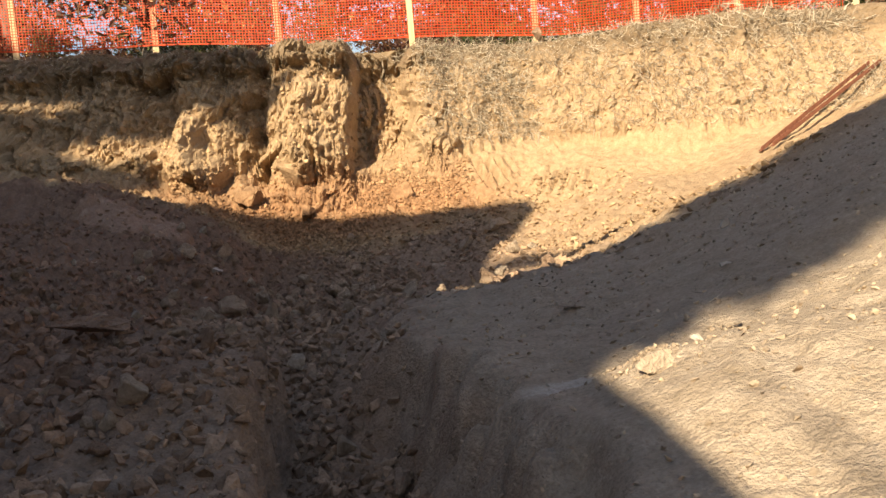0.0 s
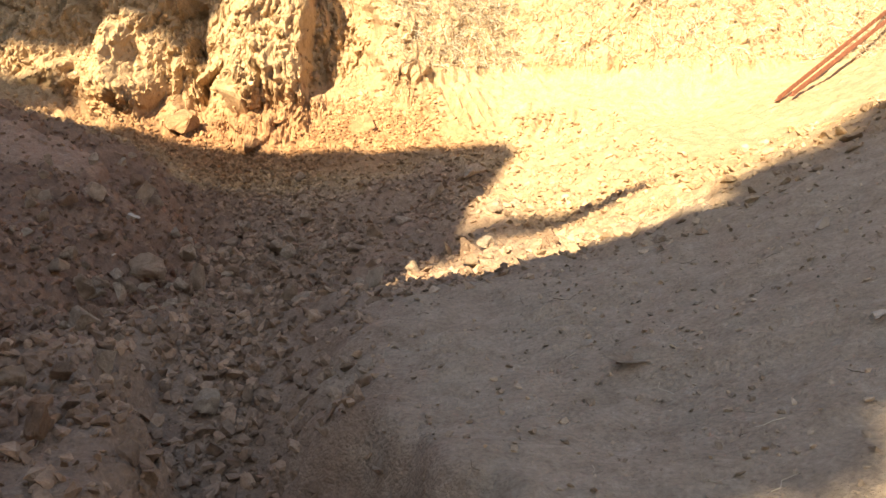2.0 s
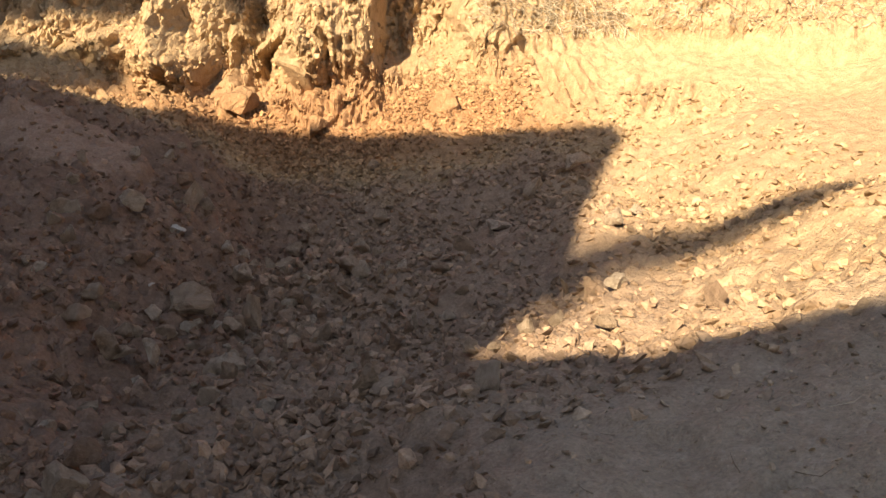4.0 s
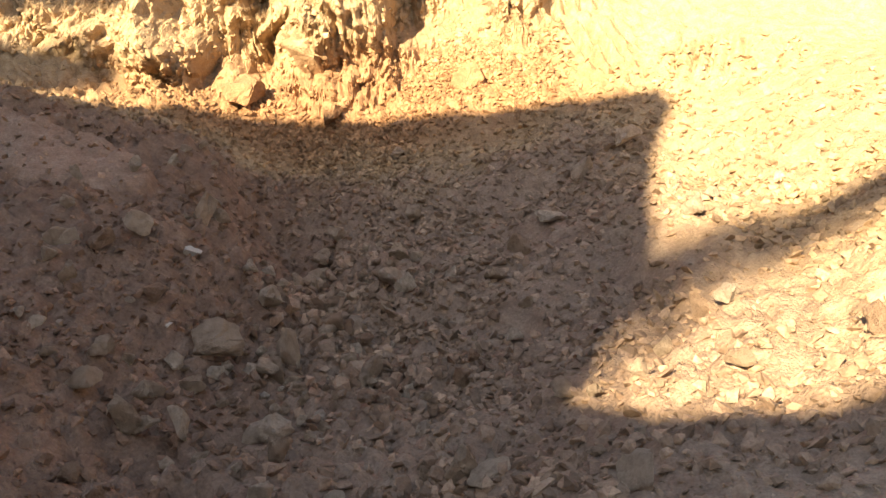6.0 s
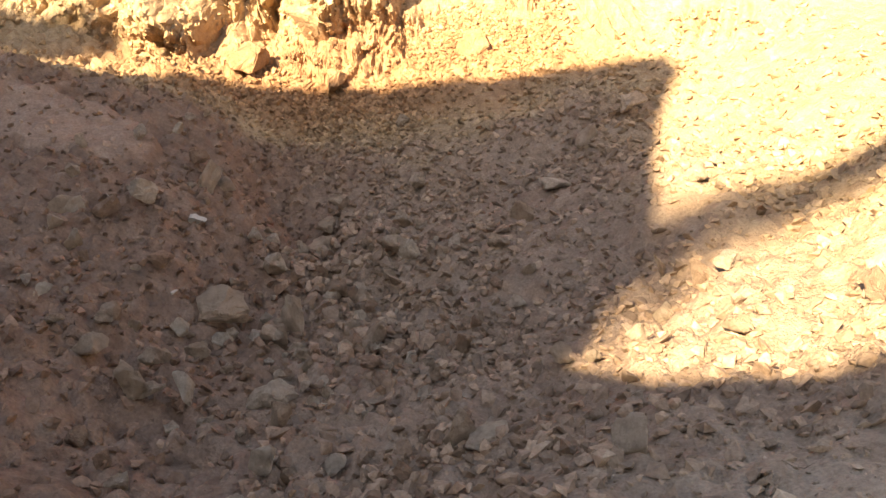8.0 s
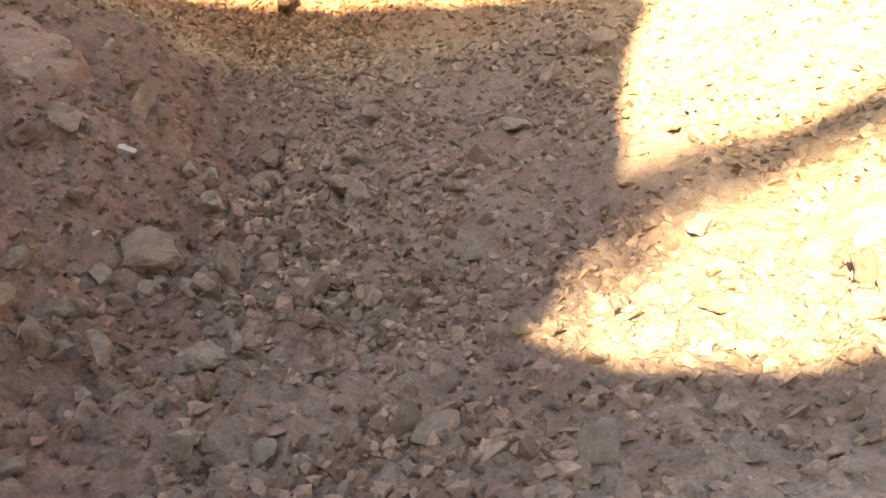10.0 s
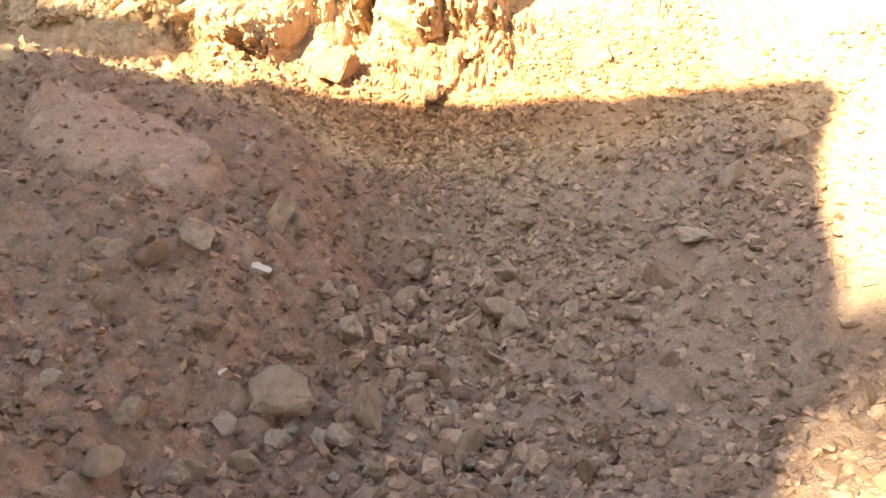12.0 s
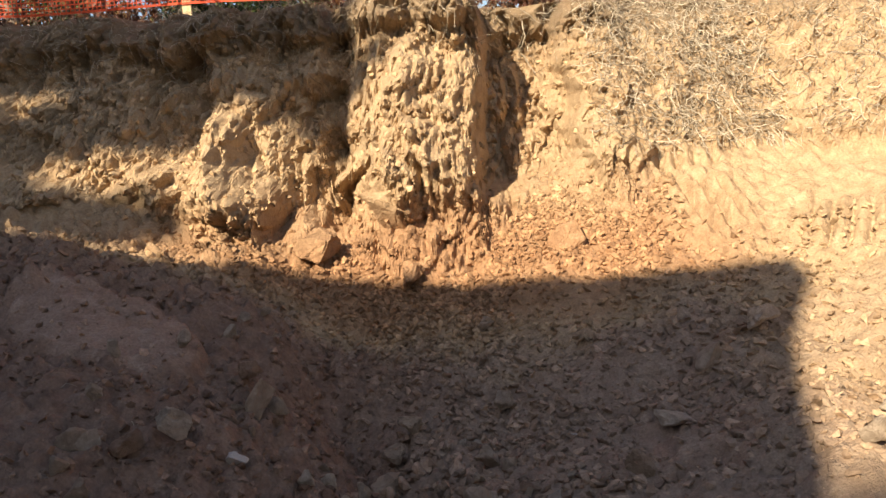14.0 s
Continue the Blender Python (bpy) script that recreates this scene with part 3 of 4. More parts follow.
def shrub(seed, x, y, h, r, mat, count, label):
    rng = np.random.default_rng(seed)
    z = lawn(x, y)
    root = tagged(new("shrub"), label, "shrub", "shrubs along the fence")
    root.location = (x, y, z)
    vs, fs, tips = [], [], []
    for _ in range(9):
        a = rng.uniform(0, 6.28)
        o = np.array((math.cos(a) * r, math.sin(a) * r, h * rng.uniform(0.5, 1)))
        tube(vs, fs, [(0, 0, -0.05), o * 0.5 + rng.normal(size=3) * 0.05, o], [0.015, 0.01, 0.004], 4)
        tips += [(o * f, np.array((r, r, h * 0.5)) * 0.4) for f in (0.45, 0.75, 1.0)]
    part("stem", mesh_from("stem", vs, fs), BARK, root)
    part("foliage", leaves(rng, tips, count, 0.045), mat, root)


rng = np.random.default_rng(77)
for i in range(44):
    x = -10 + i * 0.46 + rng.uniform(-0.3, 0.3)
    rust = rng.random() < 0.3
    shrub(200 + i, x, 14.3 + rng.uniform(0, 1.6), rng.uniform(0.5, 1.5), rng.uniform(0.4, 0.7), LEAF_RUST if rust else LEAF_GREEN, 900,
          "brown-leaved shrub behind the fence" if rust else "low dark green shrub behind the fence")

# ---- rails on the slope ----
RUST, nt, bsdf = material("rusty_iron", 0.8)
nt.links.new(n_ramp(nt, n_noise(nt, 25, 6, 0.7), [(0.3, (0.11, 0.04, 0.025)), (0.6, (0.25, 0.10, 0.06)), (0.8, (0.36, 0.18, 0.10))]), bsdf.inputs["Base Color"])


def iron_bar(a, b, w=0.05):
    """An angle iron from a to b."""
    a, b = Vector(a), Vector(b)
    d = b - a
    bm = bmesh.new()
    box(bm, 0, 0, 0, d.length, w, 0.008)
    box(bm, 0, -w / 2 + 0.004, w / 2 - 0.002, d.length, 0.008, w)
    m = Matrix.Translation((a + b) / 2) @ d.to_track_quat("X", "Z").to_matrix().to_4x4()
    bmesh.ops.transform(bm, matrix=m, verts=bm.verts[:])
    return tagged(part("iron_bar", bm, RUST), "long rusty angle iron lying on the clay slope", "iron bar", "iron bars on the slope")


RAIL_A, RAIL_B = (4.62, 10.0), (6.9, 11.65)
for off in (0.0, 0.17):
    iron_bar((RAIL_A[0] + off * 0.4, RAIL_A[1] - off, lawn(RAIL_A[0] + off * 0.4, RAIL_A[1] - off) + 0.05), (RAIL_B[0] + off * 0.4, RAIL_B[1] - off, lawn(RAIL_B[0] + off * 0.4, RAIL_B[1] - off) + 0.07))

# ---- stones ----


def hull(seed, points, flat, sharp=0.0):
    """An angular stone about one across."""
    rng = np.random.default_rng(seed)
    bm = bmesh.new()
    for _ in range(points):
        d = rng.normal(size=3)
        d /= np.linalg.norm(d)
        p = d * rng.uniform(0.82, 1.0) * np.array((0.5, 0.5 * rng.uniform(0.7, 0.9), 0.5 * flat))
        bm.verts.new(p)
    out = bmesh.ops.convex_hull(bm, input=bm.verts[:])
    bmesh.ops.delete(bm, geom=[v for v in bm.verts if not v.link_faces], context="VERTS")
    if sharp:
        bmesh.ops.bevel(bm, geom=bm.edges[:], offset=sharp, segments=1, affect="EDGES")
        bmesh.ops.triangulate(bm, faces=bm.faces[:])
    return bm


STONE, nt, bsdf = material("stone", 0.92)
oi = nt.nodes.new("ShaderNodeObjectInfo")
st = n_noise(nt, 4.0, 8, 0.75)
stone_col = n_ramp(nt, oi.outputs["Random"], [(0.0, (0.32, 0.20, 0.13)), (0.35, (0.40, 0.29, 0.20)), (0.7, (0.48, 0.37, 0.27)), (1.0, (0.55, 0.45, 0.345))])
stone_col = n_mix(nt, 0.7, stone_col, n_ramp(nt, st, [(0.34, (0.55, 0.50, 0.46)), (0.5, (0.95, 0.92, 0.88)), (0.66, (1.2, 1.2, 1.2))]), "MULTIPLY")
nt.links.new(stone_col, bsdf.inputs["Base Color"])
n_bump(nt, bsdf, st, 0.8, 0.12)
PALE, nt, bsdf = material("pale_stone", 0.85)
nt.links.new(n_ramp(nt, n_noise(nt, 40, 5), [(0.3, (0.34, 0.29, 0.235)), (0.7, (0.50, 0.44, 0.365))]), bsdf.inputs["Base Color"])

ROCKS = []
for i in range(10):
    bm = hull(100 + i, 11, (0.85, 0.7, 0.9, 0.65)[i % 4], 0.025)
    bmesh.ops.subdivide_edges(bm, edges=bm.edges[:], cuts=2, use_grid_fill=True)
    bmesh.ops.triangulate(bm, faces=bm.faces[:])
    for v in bm.verts:
        v.co += v.co.normalized() * (0.07 * noise.noise(v.co * 3.5 + Vector((i, 0, 0))) + 0.05 * noise.noise(v.co * 9 + Vector((0, i, 0))) + 0.03 * noise.noise(v.co * 21))
    me = bpy.data.meshes.new("rock")
    bm.to_mesh(me)
    bm.free()
    me.materials.append(STONE)
    ROCKS.append(me)


def rock(i, x, y, size, turn, label="angular grey-brown stone on the pit floor", mat=None, tilt=0.0, stretch=(1, 1, 1), sink=0.28, group="stones in the pit"):
    me = ROCKS[i % len(ROCKS)]
    if mat:
        me = me.copy()
        me.materials.clear()
        me.materials.append(mat)
    ob = new("rock", me)
    size, stretch = size * 1.15, (stretch[0], stretch[1], stretch[2] * 1.15)
    ob.matrix_world = pose(x, y, lawn(x, y) + size * sink * stretch[2], tilt, tilt * 0.6, turn) @ Matrix.Diagonal((size * stretch[0], size * stretch[1], size * stretch[2], 1))
    return tagged(ob, label, "rock", group)


rock(0, -1.28, 7.32, 0.297, 0, "big rounded boulder with a dusty pale top, dark underneath", stretch=(1.05, 0.9, 1.0), sink=0.28)
rock(7, -1.11, 7.99, 0.223, 67, "angular tan boulder with a pointed end", tilt=17, sink=0.28)
rock(4, -0.92, 7.35, 0.181, 134, "upright brown clod of clay beside the boulder", stretch=(0.9, 0.8, 1.5), sink=0.3)
rock(1, -0.74, 7.79, 0.159, 201, "blocky tan stone in the heap", tilt=11, sink=0.28)
rock(8, -0.62, 7.97, 0.177, 268, "tilted slab of brown stone in the heap", stretch=(1.2, 0.7, 0.6), tilt=22)
rock(5, -0.62, 7.80, 0.125, 335, "blocky tan stone in the heap", tilt=5, sink=0.28)
rock(2, -0.77, 8.03, 0.084, 42, "angular grey-brown stone on the pit floor", tilt=2, sink=0.28)
rock(9, -0.42, 8.20, 0.252, 109, "leaning wedge of grey stone", tilt=25, stretch=(1.0, 0.8, 0.9))
rock(6, -0.34, 8.11, 0.136, 176, "angular grey-brown stone on the pit floor", tilt=-4, sink=0.28)
rock(3, -0.86, 8.80, 0.306, 243, "dark flat boulder at the bottom of the pit", stretch=(1.2, 0.9, 0.8), sink=0.2)
rock(0, -0.92, 9.23, 0.188, 310, "angular grey-brown stone on the pit floor", tilt=-10, sink=0.28)
rock(7, -0.37, 8.81, 0.190, 17, "angular grey-brown stone on the pit floor", tilt=-13, sink=0.28)
rock(4, -0.24, 8.80, 0.124, 84, "angular grey-brown stone on the pit floor", tilt=-16, sink=0.28)
rock(1, -0.81, 9.37, 0.172, 151, "angular grey-brown stone on the pit floor", tilt=-19, sink=0.28)
rock(8, -0.50, 7.37, 0.142, 218, "angular grey-brown stone on the pit floor", tilt=18, sink=0.28)
rock(5, -0.64, 7.17, 0.153, 285, "angular grey-brown stone on the pit floor", tilt=15, sink=0.28)
rock(2, -0.99, 7.15, 0.149, 352, "angular grey-brown stone on the pit floor", tilt=12, sink=0.28)
rock(9, -1.26, 7.17, 0.120, 59, "angular grey-brown stone on the pit floor", tilt=9, sink=0.28)
rock(6, -0.63, 7.59, 0.122, 126, "flat grey slab half in the soil", stretch=(1.2, 0.9, 0.5), sink=0.12)
rock(3, -2.13, 7.86, 0.174, 193, "dusty reddish clod on the red slope", tilt=3, sink=0.28)
rock(0, -1.93, 7.93, 0.179, 260, "dusty reddish clod on the red slope", tilt=0, sink=0.28)
rock(7, -1.78, 8.06, 0.227, 327, "dusty reddish clod on the red slope", tilt=-3, sink=0.28)
rock(4, -2.12, 7.64, 0.097, 34, "dusty reddish clod on the red slope", tilt=-6, sink=0.28)
rock(1, -2.17, 8.20, 0.115, 101, "dusty reddish clod on the red slope", tilt=-9, sink=0.28)
rock(8, -2.33, 8.83, 0.102, 168, "dusty reddish clod on the red slope", tilt=-12, sink=0.28)
rock(5, -1.67, 9.02, 0.181, 235, "dark reddish clod on the slope", tilt=-15, sink=0.28)
rock(2, -1.57, 8.72, 0.241, 302, "dark reddish clod on the slope", tilt=-18, sink=0.28)
rock(9, -1.48, 8.82, 0.153, 9, "dark reddish clod on the slope", tilt=19, sink=0.28)
rock(6, -1.89, 9.54, 0.128, 76, "angular grey-brown stone on the pit floor", tilt=16, sink=0.28)
rock(3, -1.85, 9.72, 0.106, 143, "angular grey-brown stone on the pit floor", tilt=13, sink=0.28)
rock(0, -1.75, 9.92, 0.093, 210, "angular grey-brown stone on the pit floor", tilt=10, sink=0.28)
rock(7, -1.65, 9.71, 0.090, 277, "angular grey-brown stone on the pit floor", tilt=7, sink=0.28)
rock(4, -1.54, 8.14, 0.129, 344, "pale flat stone on the soil", PALE, stretch=(1.2, 0.8, 0.6))
rock(1, -1.49, 7.34, 0.047, 51, "pale flat stone on the soil", PALE, stretch=(1.2, 0.8, 0.6))
rock(8, -1.66, 6.93, 0.119, 118, "dusty reddish clod on the red slope", tilt=-2, sink=0.28)
rock(5, -1.77, 6.59, 0.078, 185, "dusty reddish clod on the red slope", tilt=-5, sink=0.28)
rock(2, -1.57, 6.92, 0.085, 252, "dusty reddish clod on the red slope", tilt=-8, sink=0.28)
rock(9, -1.63, 6.55, 0.172, 319, "dusty reddish clod on the red slope", tilt=-11, sink=0.28)
rock(6, -1.43, 6.76, 0.095, 26, "dusty reddish clod on the red slope", tilt=-14, sink=0.28)
rock(3, -2.03, 6.97, 0.088, 93, "dusty reddish clod on the red slope", tilt=-17, sink=0.28)
rock(0, -1.58, 7.52, 0.161, 160, "dusty reddish clod on the red slope", tilt=-20, sink=0.28)
rock(7, -1.43, 7.48, 0.080, 227, "dusty reddish clod on the red slope", tilt=17, sink=0.28)
rock(4, -1.43, 7.10, 0.113, 294, "dusty reddish clod on the red slope", tilt=14, sink=0.28)
rock(1, 1.39, 9.77, 0.252, 1, "tan stone on the broken shale slope", tilt=11, sink=0.28)
rock(8, 0.99, 9.51, 0.206, 68, "tan stone on the broken shale slope", tilt=8, sink=0.28)
rock(5, 0.18, 8.07, 0.134, 135, "tan stone on the broken shale slope", tilt=5, sink=0.28)
rock(2, -0.09, 6.98, 0.116, 202, "tan stone on the broken shale slope", tilt=2, sink=0.28)
rock(9, 0.01, 7.30, 0.096, 269, "split slab of shale standing on edge", stretch=(0.8, 0.45, 1.4), tilt=20, sink=0.3)
rock(6, 0.36, 8.32, 0.158, 336, "tan stone on the broken shale slope", tilt=-4, sink=0.28)
rock(3, -0.16, 8.03, 0.106, 43, "tan stone on the broken shale slope", tilt=-7, sink=0.28)
rock(0, 0.66, 9.00, 0.289, 110, "flat grey slab half in the soil", stretch=(1.2, 0.9, 0.5), sink=0.12)
rock(7, -0.33, 10.54, 0.165, 177, "tan stone on the broken shale slope", tilt=-13, sink=0.28)
rock(4, -0.26, 9.62, 0.159, 244, "tan stone on the broken shale slope", tilt=-16, sink=0.28)
rock(1, 0.13, 9.13, 0.066, 311, "pale flat stone on the soil", PALE, stretch=(1.2, 0.8, 0.6))
rock(8, 0.30, 7.68, 0.094, 18, "tan stone on the broken shale slope", tilt=18, sink=0.28)
rock(5, 0.12, 7.63, 0.093, 85, "tan stone on the broken shale slope", tilt=15, sink=0.28)
rock(2, -1.42, 6.36, 0.171, 152, "dusty reddish clod on the red slope", tilt=12, sink=0.28)
rock(9, -1.35, 6.35, 0.122, 219, "dusty reddish clod on the red slope", tilt=9, sink=0.28)
rock(6, -1.23, 6.34, 0.144, 286, "dusty reddish clod on the red slope", tilt=6, sink=0.28)
rock(3, -0.91, 6.40, 0.216, 353, "dusty reddish clod on the red slope", tilt=3, sink=0.28)
rock(0, -1.01, 7.13, 0.144, 60, "angular grey-brown stone on the pit floor", tilt=0, sink=0.28)
rock(7, -0.66, 7.08, 0.119, 127, "angular grey-brown stone on the pit floor", tilt=-3, sink=0.28)
rock(4, -1.45, 6.70, 0.112, 194, "dusty reddish clod on the red slope", tilt=-6, sink=0.28)
rock(1, -1.24, 6.11, 0.091, 261, "dusty reddish clod on the red slope", tilt=-9, sink=0.28)
rock(8, -0.81, 6.03, 0.125, 328, "dusty reddish clod on the red slope", tilt=-12, sink=0.28)
rock(5, -0.09, 5.49, 0.149, 35, "flat grey slab half in the soil", stretch=(1.2, 0.9, 0.5), sink=0.12)
rock(2, -0.23, 5.78, 0.097, 102, "flat grey slab half in the soil", stretch=(1.2, 0.9, 0.5), sink=0.12)
rock(9, -0.03, 7.16, 0.091, 169, "split slab of shale standing on edge", stretch=(0.8, 0.45, 1.4), tilt=20, sink=0.3)
rock(6, 0.87, 6.55, 0.138, 236, "sunlit tan stone on the shale", tilt=16, sink=0.28)
rock(3, 0.82, 5.94, 0.127, 303, "sunlit tan stone on the shale", tilt=13, sink=0.28)
rock(0, 0.25, 6.33, 0.120, 10, "sunlit tan stone on the shale", tilt=10, sink=0.28)
rock(7, 0.36, 6.22, 0.094, 77, "sunlit tan stone on the shale", tilt=7, sink=0.28)
rock(4, 0.50, 6.06, 0.096, 144, "sunlit tan stone on the shale", tilt=4, sink=0.28)
rock(1, -1.26, 5.61, 0.095, 211, "dusty reddish clod on the red slope", tilt=1, sink=0.28)
rock(8, 0.80, 6.87, 0.113, 278, "split slab of shale standing on edge", stretch=(0.8, 0.45, 1.4), tilt=20, sink=0.3)
rock(5, 1.02, 6.63, 0.119, 345, "sunlit tan stone on the shale", tilt=-5, sink=0.28)
rock(2, 1.26, 5.87, 0.129, 52, "sunlit tan stone on the shale", tilt=-8, sink=0.28)
rock(9, 1.54, 8.33, 0.130, 119, "sunlit tan stone on the shale", tilt=-11, sink=0.28)
rock(6, 1.29, 7.91, 0.137, 186, "sunlit tan stone on the shale", tilt=-14, sink=0.28)
rock(7, -1.25, 3.55, 0.42, 8, "flat slab of hard clay with a dark gap under it", SOIL, stretch=(1.2, 0.6, 0.3), sink=0.5)
rock(8, 1.92, 4.14, 0.065, 30, "small white stone on the clay slope", PALE)
rock(9, 1.00, 1.97, 0.055, 75, "small white stone in the sun", PALE, stretch=(1.3, 0.9, 0.7))
rock(0, 0.95, 2.02, 0.045, 20, "small white stone in the sun", PALE, stretch=(1.3, 0.7, 0.6))
rock(1, 1.53, 3.12, 0.055, 20, "small white stone on the clay slope", PALE, stretch=(1.5, 0.8, 0.6))
rock(2, 0.83, 1.81, 0.10, 20, "crumbling clod of clay", SOIL, stretch=(1.2, 0.8, 0.7))
rock(3, 0.09, 2.62, 0.2, 70, "flat clod in the trench wall", SOIL, stretch=(1.0, 0.6, 0.8))
rock(4, -0.12, 3.05, 0.1, 10, "stone in the bottom of the trench")
rock(5, -0.38, 4.0, 0.12, 40, "stone in the bottom of the trench")
rock(6, -0.25, 4.1, 0.09, 90, "stone in the bottom of the trench")
rock(7, 2.58, 13.05, 0.3, 15, "grey stump of a cut root on the bank edge", stretch=(1, 0.8, 1), group="stones on the bank")
rng = np.random.default_rng(11)
made = 0
while made < 100:
    x, y = rng.normal(-0.7, 0.9), rng.uniform(4.9, 9.6)
    if x < -2.6 or x > 2.4:
        continue
    rock(int(rng.integers(10)), x, y, float(0.05 + 0.08 * rng.random() ** 2), float(rng.uniform(0, 360)),
         "reddish-brown clod on the slope" if x < -1.2 else "angular grey-brown stone on the pit floor", tilt=float(rng.uniform(-20, 20)))
    made += 1
for i in range(95):
    y = rng.uniform(6.6, 8.7)
    x = rng.normal(-0.68, 0.36)
    rock(int(rng.integers(10)), x, y, float(0.05 + 0.09 * rng.random() ** 1.8), float(rng.uniform(0, 360)), "angular brown stone in the heap", tilt=float(rng.uniform(-30, 30)), group="stones in the heap")
for i in range(55):
    x, y = rng.uniform(-2.2, -0.6), rng.uniform(1.2, 4.7)
    rock(int(rng.integers(10)), x, y, float(0.06 + 0.10 * rng.random() ** 2), float(rng.uniform(0, 360)), "dusty clod beside the trench", group="clods by the trench")


def strew(name, rng, x, y, size, flat, mat, label, lift=0.2):
    """Many small stones as one mesh, each lying on the ground."""
    shapes = []
    for i in range(10):
        bm = hull(500 + i, 11, flat)
        shapes.append((np.array([v.co[:] for v in bm.verts]), np.array([[v.index for v in f.verts] for f in bm.faces]) if not bm.verts.index_update() else None))
        bm.free()
    z = land(x, y)
    vs, fs, n = [], [], 0
    turn, tx, ty = rng.uniform(0, 6.283, len(x)), rng.normal(0, 0.35, len(x)), rng.normal(0, 0.35, len(x))
    pick = rng.integers(0, len(shapes), len(x))
    for i in range(len(x)):
        v, f = shapes[pick[i]]
        c, s = math.cos(turn[i]), math.sin(turn[i])
        a, b = v[:, 0] * c - v[:, 1] * s, v[:, 0] * s + v[:, 1] * c
        zz = v[:, 2] + a * tx[i] + b * ty[i]
        vs.append(np.stack([x[i] + a * size[i], y[i] + b * size[i], z[i] + (zz + lift) * size[i]], 1))
        fs.append(f + n)
        n += len(v)
    me = mesh_from(name, np.concatenate(vs), np.concatenate(fs))
    return tagged(part(name, me, mat), label, "rubble", kind="stuff")


def sizes(rng, n, lo, hi, power=2.6):
    return lo + (hi - lo) * rng.random(n) ** power


rng = np.random.default_rng(21)
n = 42000
x, y = rng.uniform(-1.5, 3.2, n), rng.uniform(4.6, 11.2, n)
keep = (vnoise(x * 1.7, y * 1.7, 31) + 0.5 * vnoise(x * 5, y * 5, 32) > rng.uniform(-1.1, 0.7, n)) & (x > -0.75 - 0.35 * (y - 7.6) - 0.3 * rng.random(n)) & (y - 4.6 > 1.2 * rng.random(n) * ramp(0.2, 1.5, x)) & (rng.random(n) < 1 - 0.7 * ramp(1.8, 3.2, x))
x, y = x[keep], y[keep]
strew("shale_rubble", rng, x, y, sizes(rng, len(x), 0.009, 0.10, 3.9), 0.6, CLODS, "broken flat shale and clods covering the pit floor", 0.1)
n = 40000
x, y = rng.uniform(-3.6, 0.2, n), rng.uniform(1.0, 10.8, n)
keep = (np.hypot((x + 2.55) / 0.6, (y - 9.2 + 0.28 * (x + 2.55)) / 0.36) > 1) | (rng.random(n) < 0.45)
x, y = x[keep], y[keep]
keep = vnoise(x * 1.5, y * 1.5, 41) + 0.5 * vnoise(x * 4, y * 4, 42) > rng.uniform(-1.3, 0.6, len(x))
x, y = x[keep], y[keep]
strew("clay_crumbs", rng, x, y, sizes(rng, len(x), 0.007, 0.085, 3.6), 0.75, CLODS, "crumbled reddish clay on heap and trench side", 0.15)
n = 16000
x, y = rng.uniform(0.05, 4.5, n), rng.uniform(0.8, 8.5, n)
strew("pebbles", rng, x, y, sizes(rng, n, 0.005, 0.036, 4.5), 0.6, CLODS, "fine pebbles on the scraped clay slope", 0.15)
n = 2600
x, y = rng.uniform(-2.3, -0.35, n), rng.uniform(0.9, 4.9, n)
strew("trench_side_clods", rng, x, y, sizes(rng, n, 0.012, 0.085, 2.6), 0.85, CLODS, "dusty broken clods on the shoulder of the trench", 0.15)
n = 2600
y = rng.uniform(1.4, 5.6, n)
x = -0.10 - 0.15 * (y - 2.6) * (y < 4.2) - 0.24 * (y >= 4.2) + rng.normal(0, 0.13, n)
strew("trench_rubble", rng, x, y, sizes(rng, n, 0.01, 0.085, 3.0), 0.75, CLODS, "small stones and crumbs along the trench bottom", 0.2)
n = 420
y = rng.uniform(6.9, 9.0, n)
x = -0.68 - 0.12 * (y - 7.7) + rng.normal(0, 0.20, n)
strew("stone_heap", rng, x, y, sizes(rng, n, 0.025, 0.13, 2.4), 0.9, CLODS, "blocky broken stones heaped along the bottom of the pit", 0.3)
n = 420
x, y = rng.normal(0.86, 0.09, n), rng.normal(1.98, 0.11, n)
strew("crumbled_clod", rng, x, y, sizes(rng, n, 0.004, 0.022, 2.5), 0.8, CLODS, "crumbled clod of clay on the scraped shelf", 0.25)
n = 12000
x = np.minimum(rng.normal(-0.4, 1.1, n), rng.uniform(0.6, 1.3, n))
y = bank_foot(x) - 0.12 - np.abs(rng.normal(0, 0.45, n))
strew("talus", rng, x, y, sizes(rng, n, 0.012, 0.085, 2.8), 0.8, CLODS, "fallen tan clods at the foot of the bank", 0.2)

# ---- roots and straw on the bank ----
STRAW, nt, bsdf = material("dry_straw", 0.85)
geo = nt.nodes.new("ShaderNodeNewGeometry")
nt.links.new(n_ramp(nt, geo.outputs["Random Per Island"], [(0.0, (0.15, 0.11, 0.07)), (0.5, (0.34, 0.28, 0.20)), (1.0, (0.56, 0.48, 0.36))]), bsdf.inputs["Base Color"])


def face_point(i, j):
    return np.array((GX[j, i], GYP[j, i], GZ[j, i]))


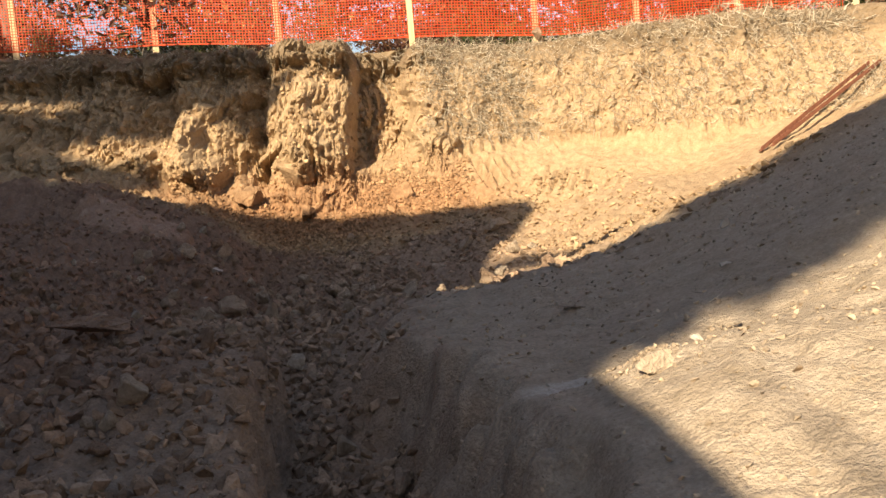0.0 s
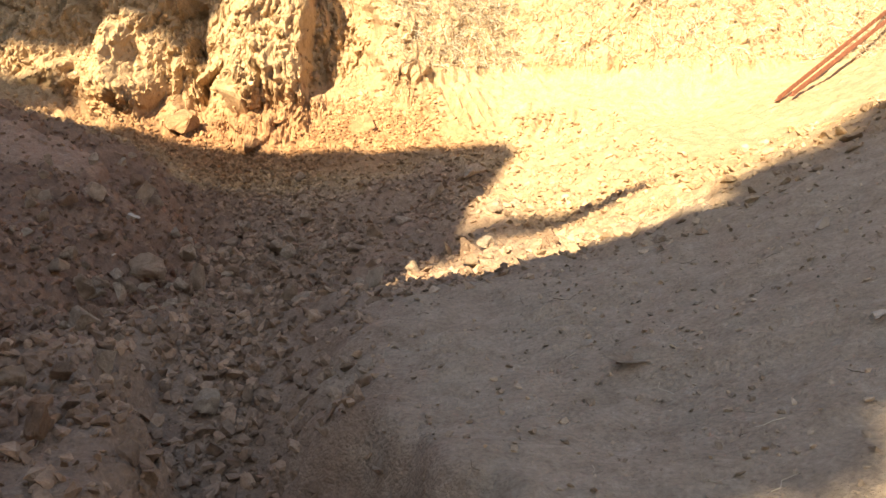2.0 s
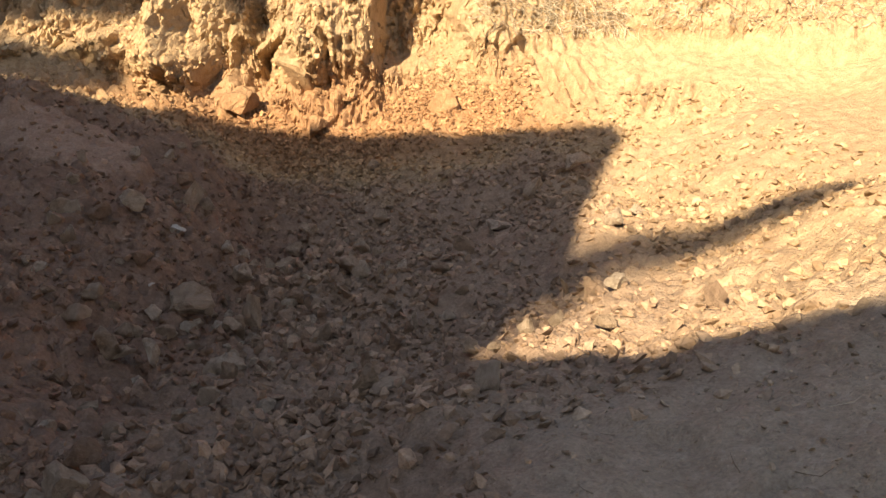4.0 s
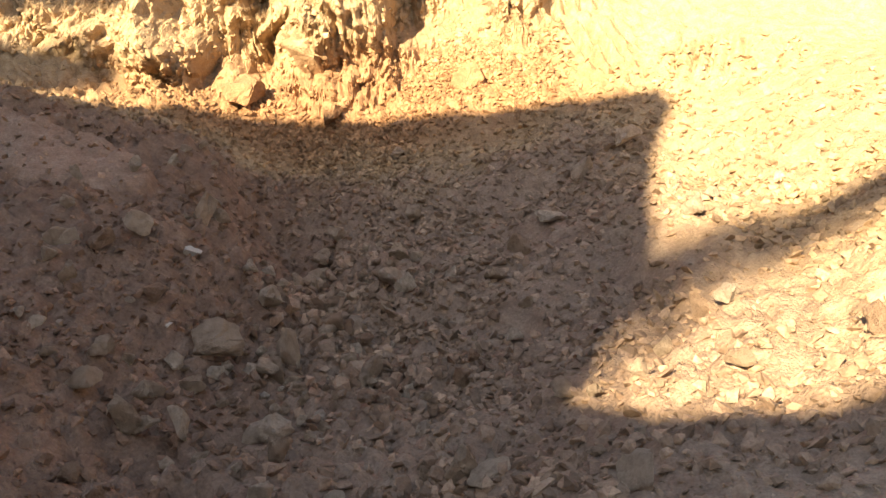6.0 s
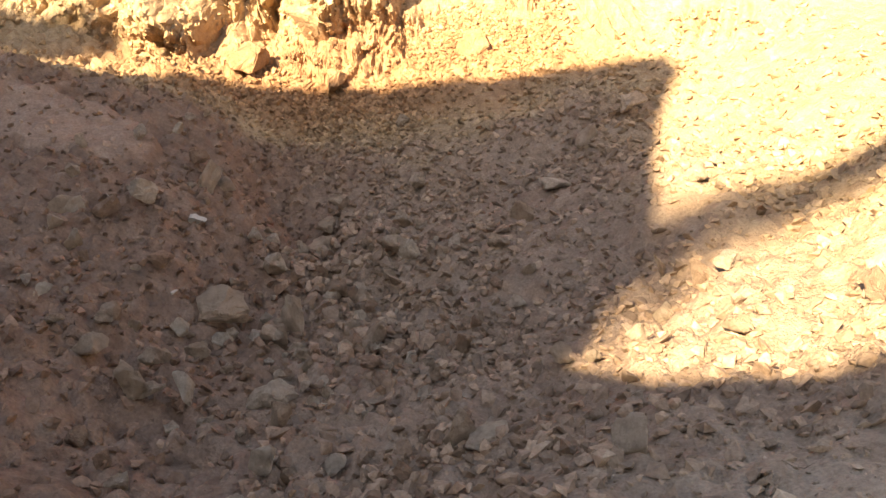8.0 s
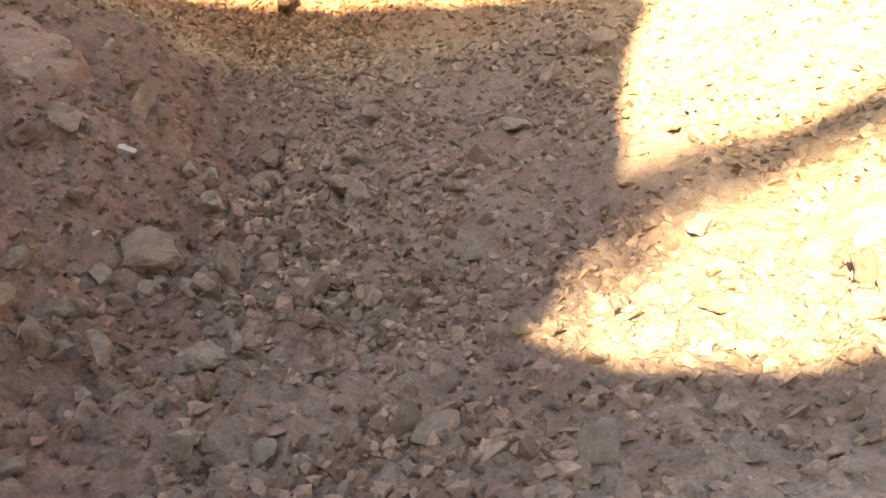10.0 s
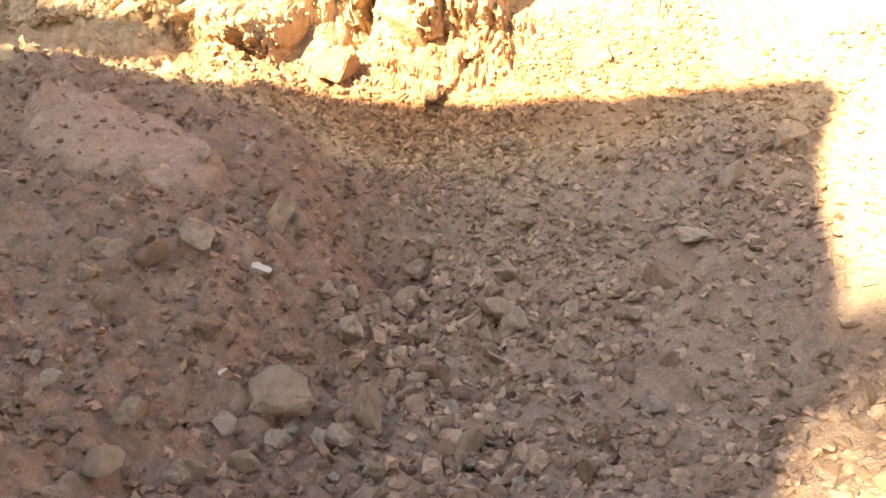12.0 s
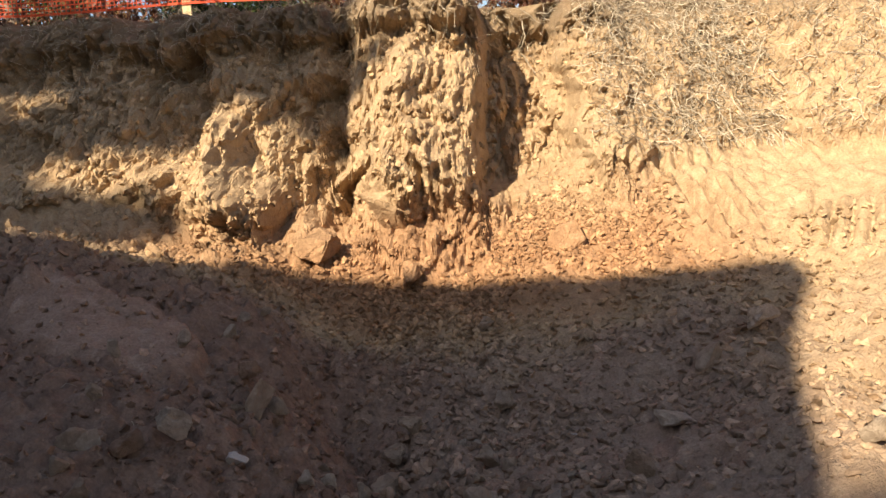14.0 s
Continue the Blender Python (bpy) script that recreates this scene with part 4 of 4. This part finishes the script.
def strands(name, seed, count, xlo, xhi, zlo, zhi, length, thick, label, wild=0.35):
    """Thin stems that cling to the bank and hang from it."""
    rng = np.random.default_rng(seed)
    ok = np.argwhere((GX > xlo) & (GX < xhi) & (GZ > zlo) & (GZ < zhi) & (GY > 10.6) & (GY < 13.3))
    vs, fs = [], []
    for a in rng.integers(0, len(ok), count):
        j, i = ok[a]
        p = face_point(i, j) + (0, -0.01, 0.01)
        way = rng.normal(size=3) * (1, 0.25, 0.6) + (0, -0.25, -wild)
        way /= np.linalg.norm(way)
        l = length * rng.uniform(0.3, 1.0)
        pts = [p]
        for _ in range(4):
            way = way + rng.normal(size=3) * 0.55 + (0, 0, -0.12)
            way /= np.linalg.norm(way)
            nxt = pts[-1] + way * l / 4
            jj = min(np.searchsorted(gy, nxt[1] + 0.12), len(gy) - 1)
            ii = min(np.searchsorted(gx, nxt[0]), len(gx) - 1)
            if nxt[2] < GZ[jj, ii] - 0.25:
                nxt[1] -= 0.05
            pts.append(nxt)
        r = thick * rng.uniform(0.5, 1.2)
        tube(vs, fs, pts, [r, r, r * 0.9, r * 0.7, r * 0.3], 3)
    return tagged(part(name, mesh_from(name, vs, fs), STRAW), label, "dry stems", kind="stuff")


strands("dry_vines", 31, 8000, 0.75, 7.2, 1.5, 3.1, 0.30, 0.0044, "dead grey vines and straw matted over the bank", 0.1)
strands("hanging_roots", 32, 1300, -6.0, 1.4, 2.35, 3.1, 0.30, 0.0022, "thin roots hanging from the bank's dark topsoil", 0.6)
strands("edge_straw", 33, 1500, -6.0, 6.5, 2.85, 3.3, 0.20, 0.0018, "dry grass along the edge of the bank", -0.3)
strands("thick_roots", 34, 70, 0.2, 6.0, 1.6, 3.1, 0.5, 0.006, "broken woody roots in the bank", 0.2)

# ---- clods in the bank face ----


def bank_clods(name, seed, count, label):
    rng = np.random.default_rng(seed)
    ok = np.argwhere((face > 0.5) & (GX > -5) & ((GX < 1.0) | (GZ > 1.5)) & (GX < 6) & (GZ < 2.7) & (rng.random(GX.shape) < 0.5 + 0.5 * ramp(2.2, 1.0, GZ)))
    shapes = []
    for i in range(8):
        bm = hull(700 + i, 9, 0.8)
        bm.verts.index_update()
        shapes.append((np.array([v.co[:] for v in bm.verts]), np.array([[v.index for v in f.verts] for f in bm.faces])))
        bm.free()
    vs, fs, n = [], [], 0
    for a in rng.integers(0, len(ok), count):
        j, i = ok[a]
        v, f = shapes[rng.integers(8)]
        size = 0.015 + 0.075 * rng.random() ** 3.5
        m = np.array(Euler(tuple(rng.uniform(0, 6.28, 3))).to_matrix())
        vs.append(v @ m.T * size + face_point(i, j) + (0, -0.1 * size, 0))
        fs.append(f + n)
        n += len(v)
    return tagged(part(name, mesh_from(name, np.concatenate(vs), np.concatenate(fs)), CLODS), label, "clods", kind="stuff")


bank_clods("bank_clods", 61, 8000, "hard tan clods sticking out of the cut bank")

rock(7, -1.06, 11.32, 0.70, 20, "big leaning slab of hard clay fallen from the bank", SOIL, tilt=12, stretch=(0.85, 0.5, 1.0), sink=0.2, group="clods at the bank")
rock(3, -0.92, 11.0, 0.34, 70, "block of hard clay fallen from the bank", SOIL, group="clods at the bank")
rock(5, -1.6, 11.2, 0.4, 10, "block of hard clay fallen from the bank", SOIL, group="clods at the bank")
rock(2, 0.35, 11.25, 0.3, 30, "block of hard clay fallen from the bank", SOIL, group="clods at the bank")
strands("root_tangle", 35, 260, 5.2, 7.3, 2.75, 3.5, 0.6, 0.008, "dark tangle of torn roots on the bank edge", -0.1)

# ---- litter on the shelf ----


def litter(name, seed, count, xlo, xhi, ylo, yhi, length, thick, label):
    rng = np.random.default_rng(seed)
    vs, fs = [], []
    for _ in range(count):
        x, y, a = rng.uniform(xlo, xhi), rng.uniform(ylo, yhi), rng.uniform(0, 6.28)
        l = length * rng.uniform(0.3, 1)
        pts = []
        for k in range(4):
            px, py = x + math.cos(a) * l * k / 3, y + math.sin(a) * l * k / 3
            a += rng.normal(0, 0.25)
            pts.append((px, py, lawn(px, py) + thick * 1.2 + 0.01 * (k == 3)))
        tube(vs, fs, pts, [thick, thick, thick * 0.8, thick * 0.4], 4)
    return tagged(part(name, mesh_from(name, vs, fs), STRAW), label, "twigs", kind="stuff")


litter("twigs", 71, 90, 0.3, 2.6, 1.9, 5.0, 0.09, 0.0014, "thin dry twigs strewn on the scraped clay")
litter("straw", 72, 60, -2.6, -0.6, 2.0, 8.5, 0.10, 0.0018, "bits of pale straw on the heap")


def oak_leaf(x, y, size, turn):
    """A curled lobed leaf."""
    bm = bmesh.new()
    n = 28
    ring = []
    for k in range(n):
        t = 2 * math.pi * k / n
        r = size * (0.34 + 0.16 * abs(math.cos(t)) + 0.12 * math.cos(7 * t))
        u, v = r * math.cos(t), r * math.sin(t) * 0.8
        ring.append(bm.verts.new((u, v, 0.25 * abs(v) + 0.15 * u * u / size)))
    c = bm.verts.new((0, 0, 0))
    for k in range(n):
        bm.faces.new((ring[k], ring[(k + 1) % n], c))
    bmesh.ops.solidify(bm, geom=bm.faces[:], thickness=0.001)
    ob = part("oak_leaf", bm, LITTER)
    ob.matrix_world = pose(x, y, lawn(x, y) + 0.006, 8, 5, turn)
    return tagged(ob, "curled dry brown oak leaf on the clay", "leaf", "fallen leaves")


LITTER, nt, bsdf = material("dead_leaf", 0.7)
nt.links.new(n_ramp(nt, n_noise(nt, 60), [(0.3, (0.34, 0.26, 0.18)), (0.7, (0.52, 0.42, 0.31))]), bsdf.inputs["Base Color"])
oak_leaf(0.91, 3.34, 0.13, 30)
oak_leaf(1.45, 4.6, 0.08, 100)
oak_leaf(1.25, 2.3, 0.06, 200)
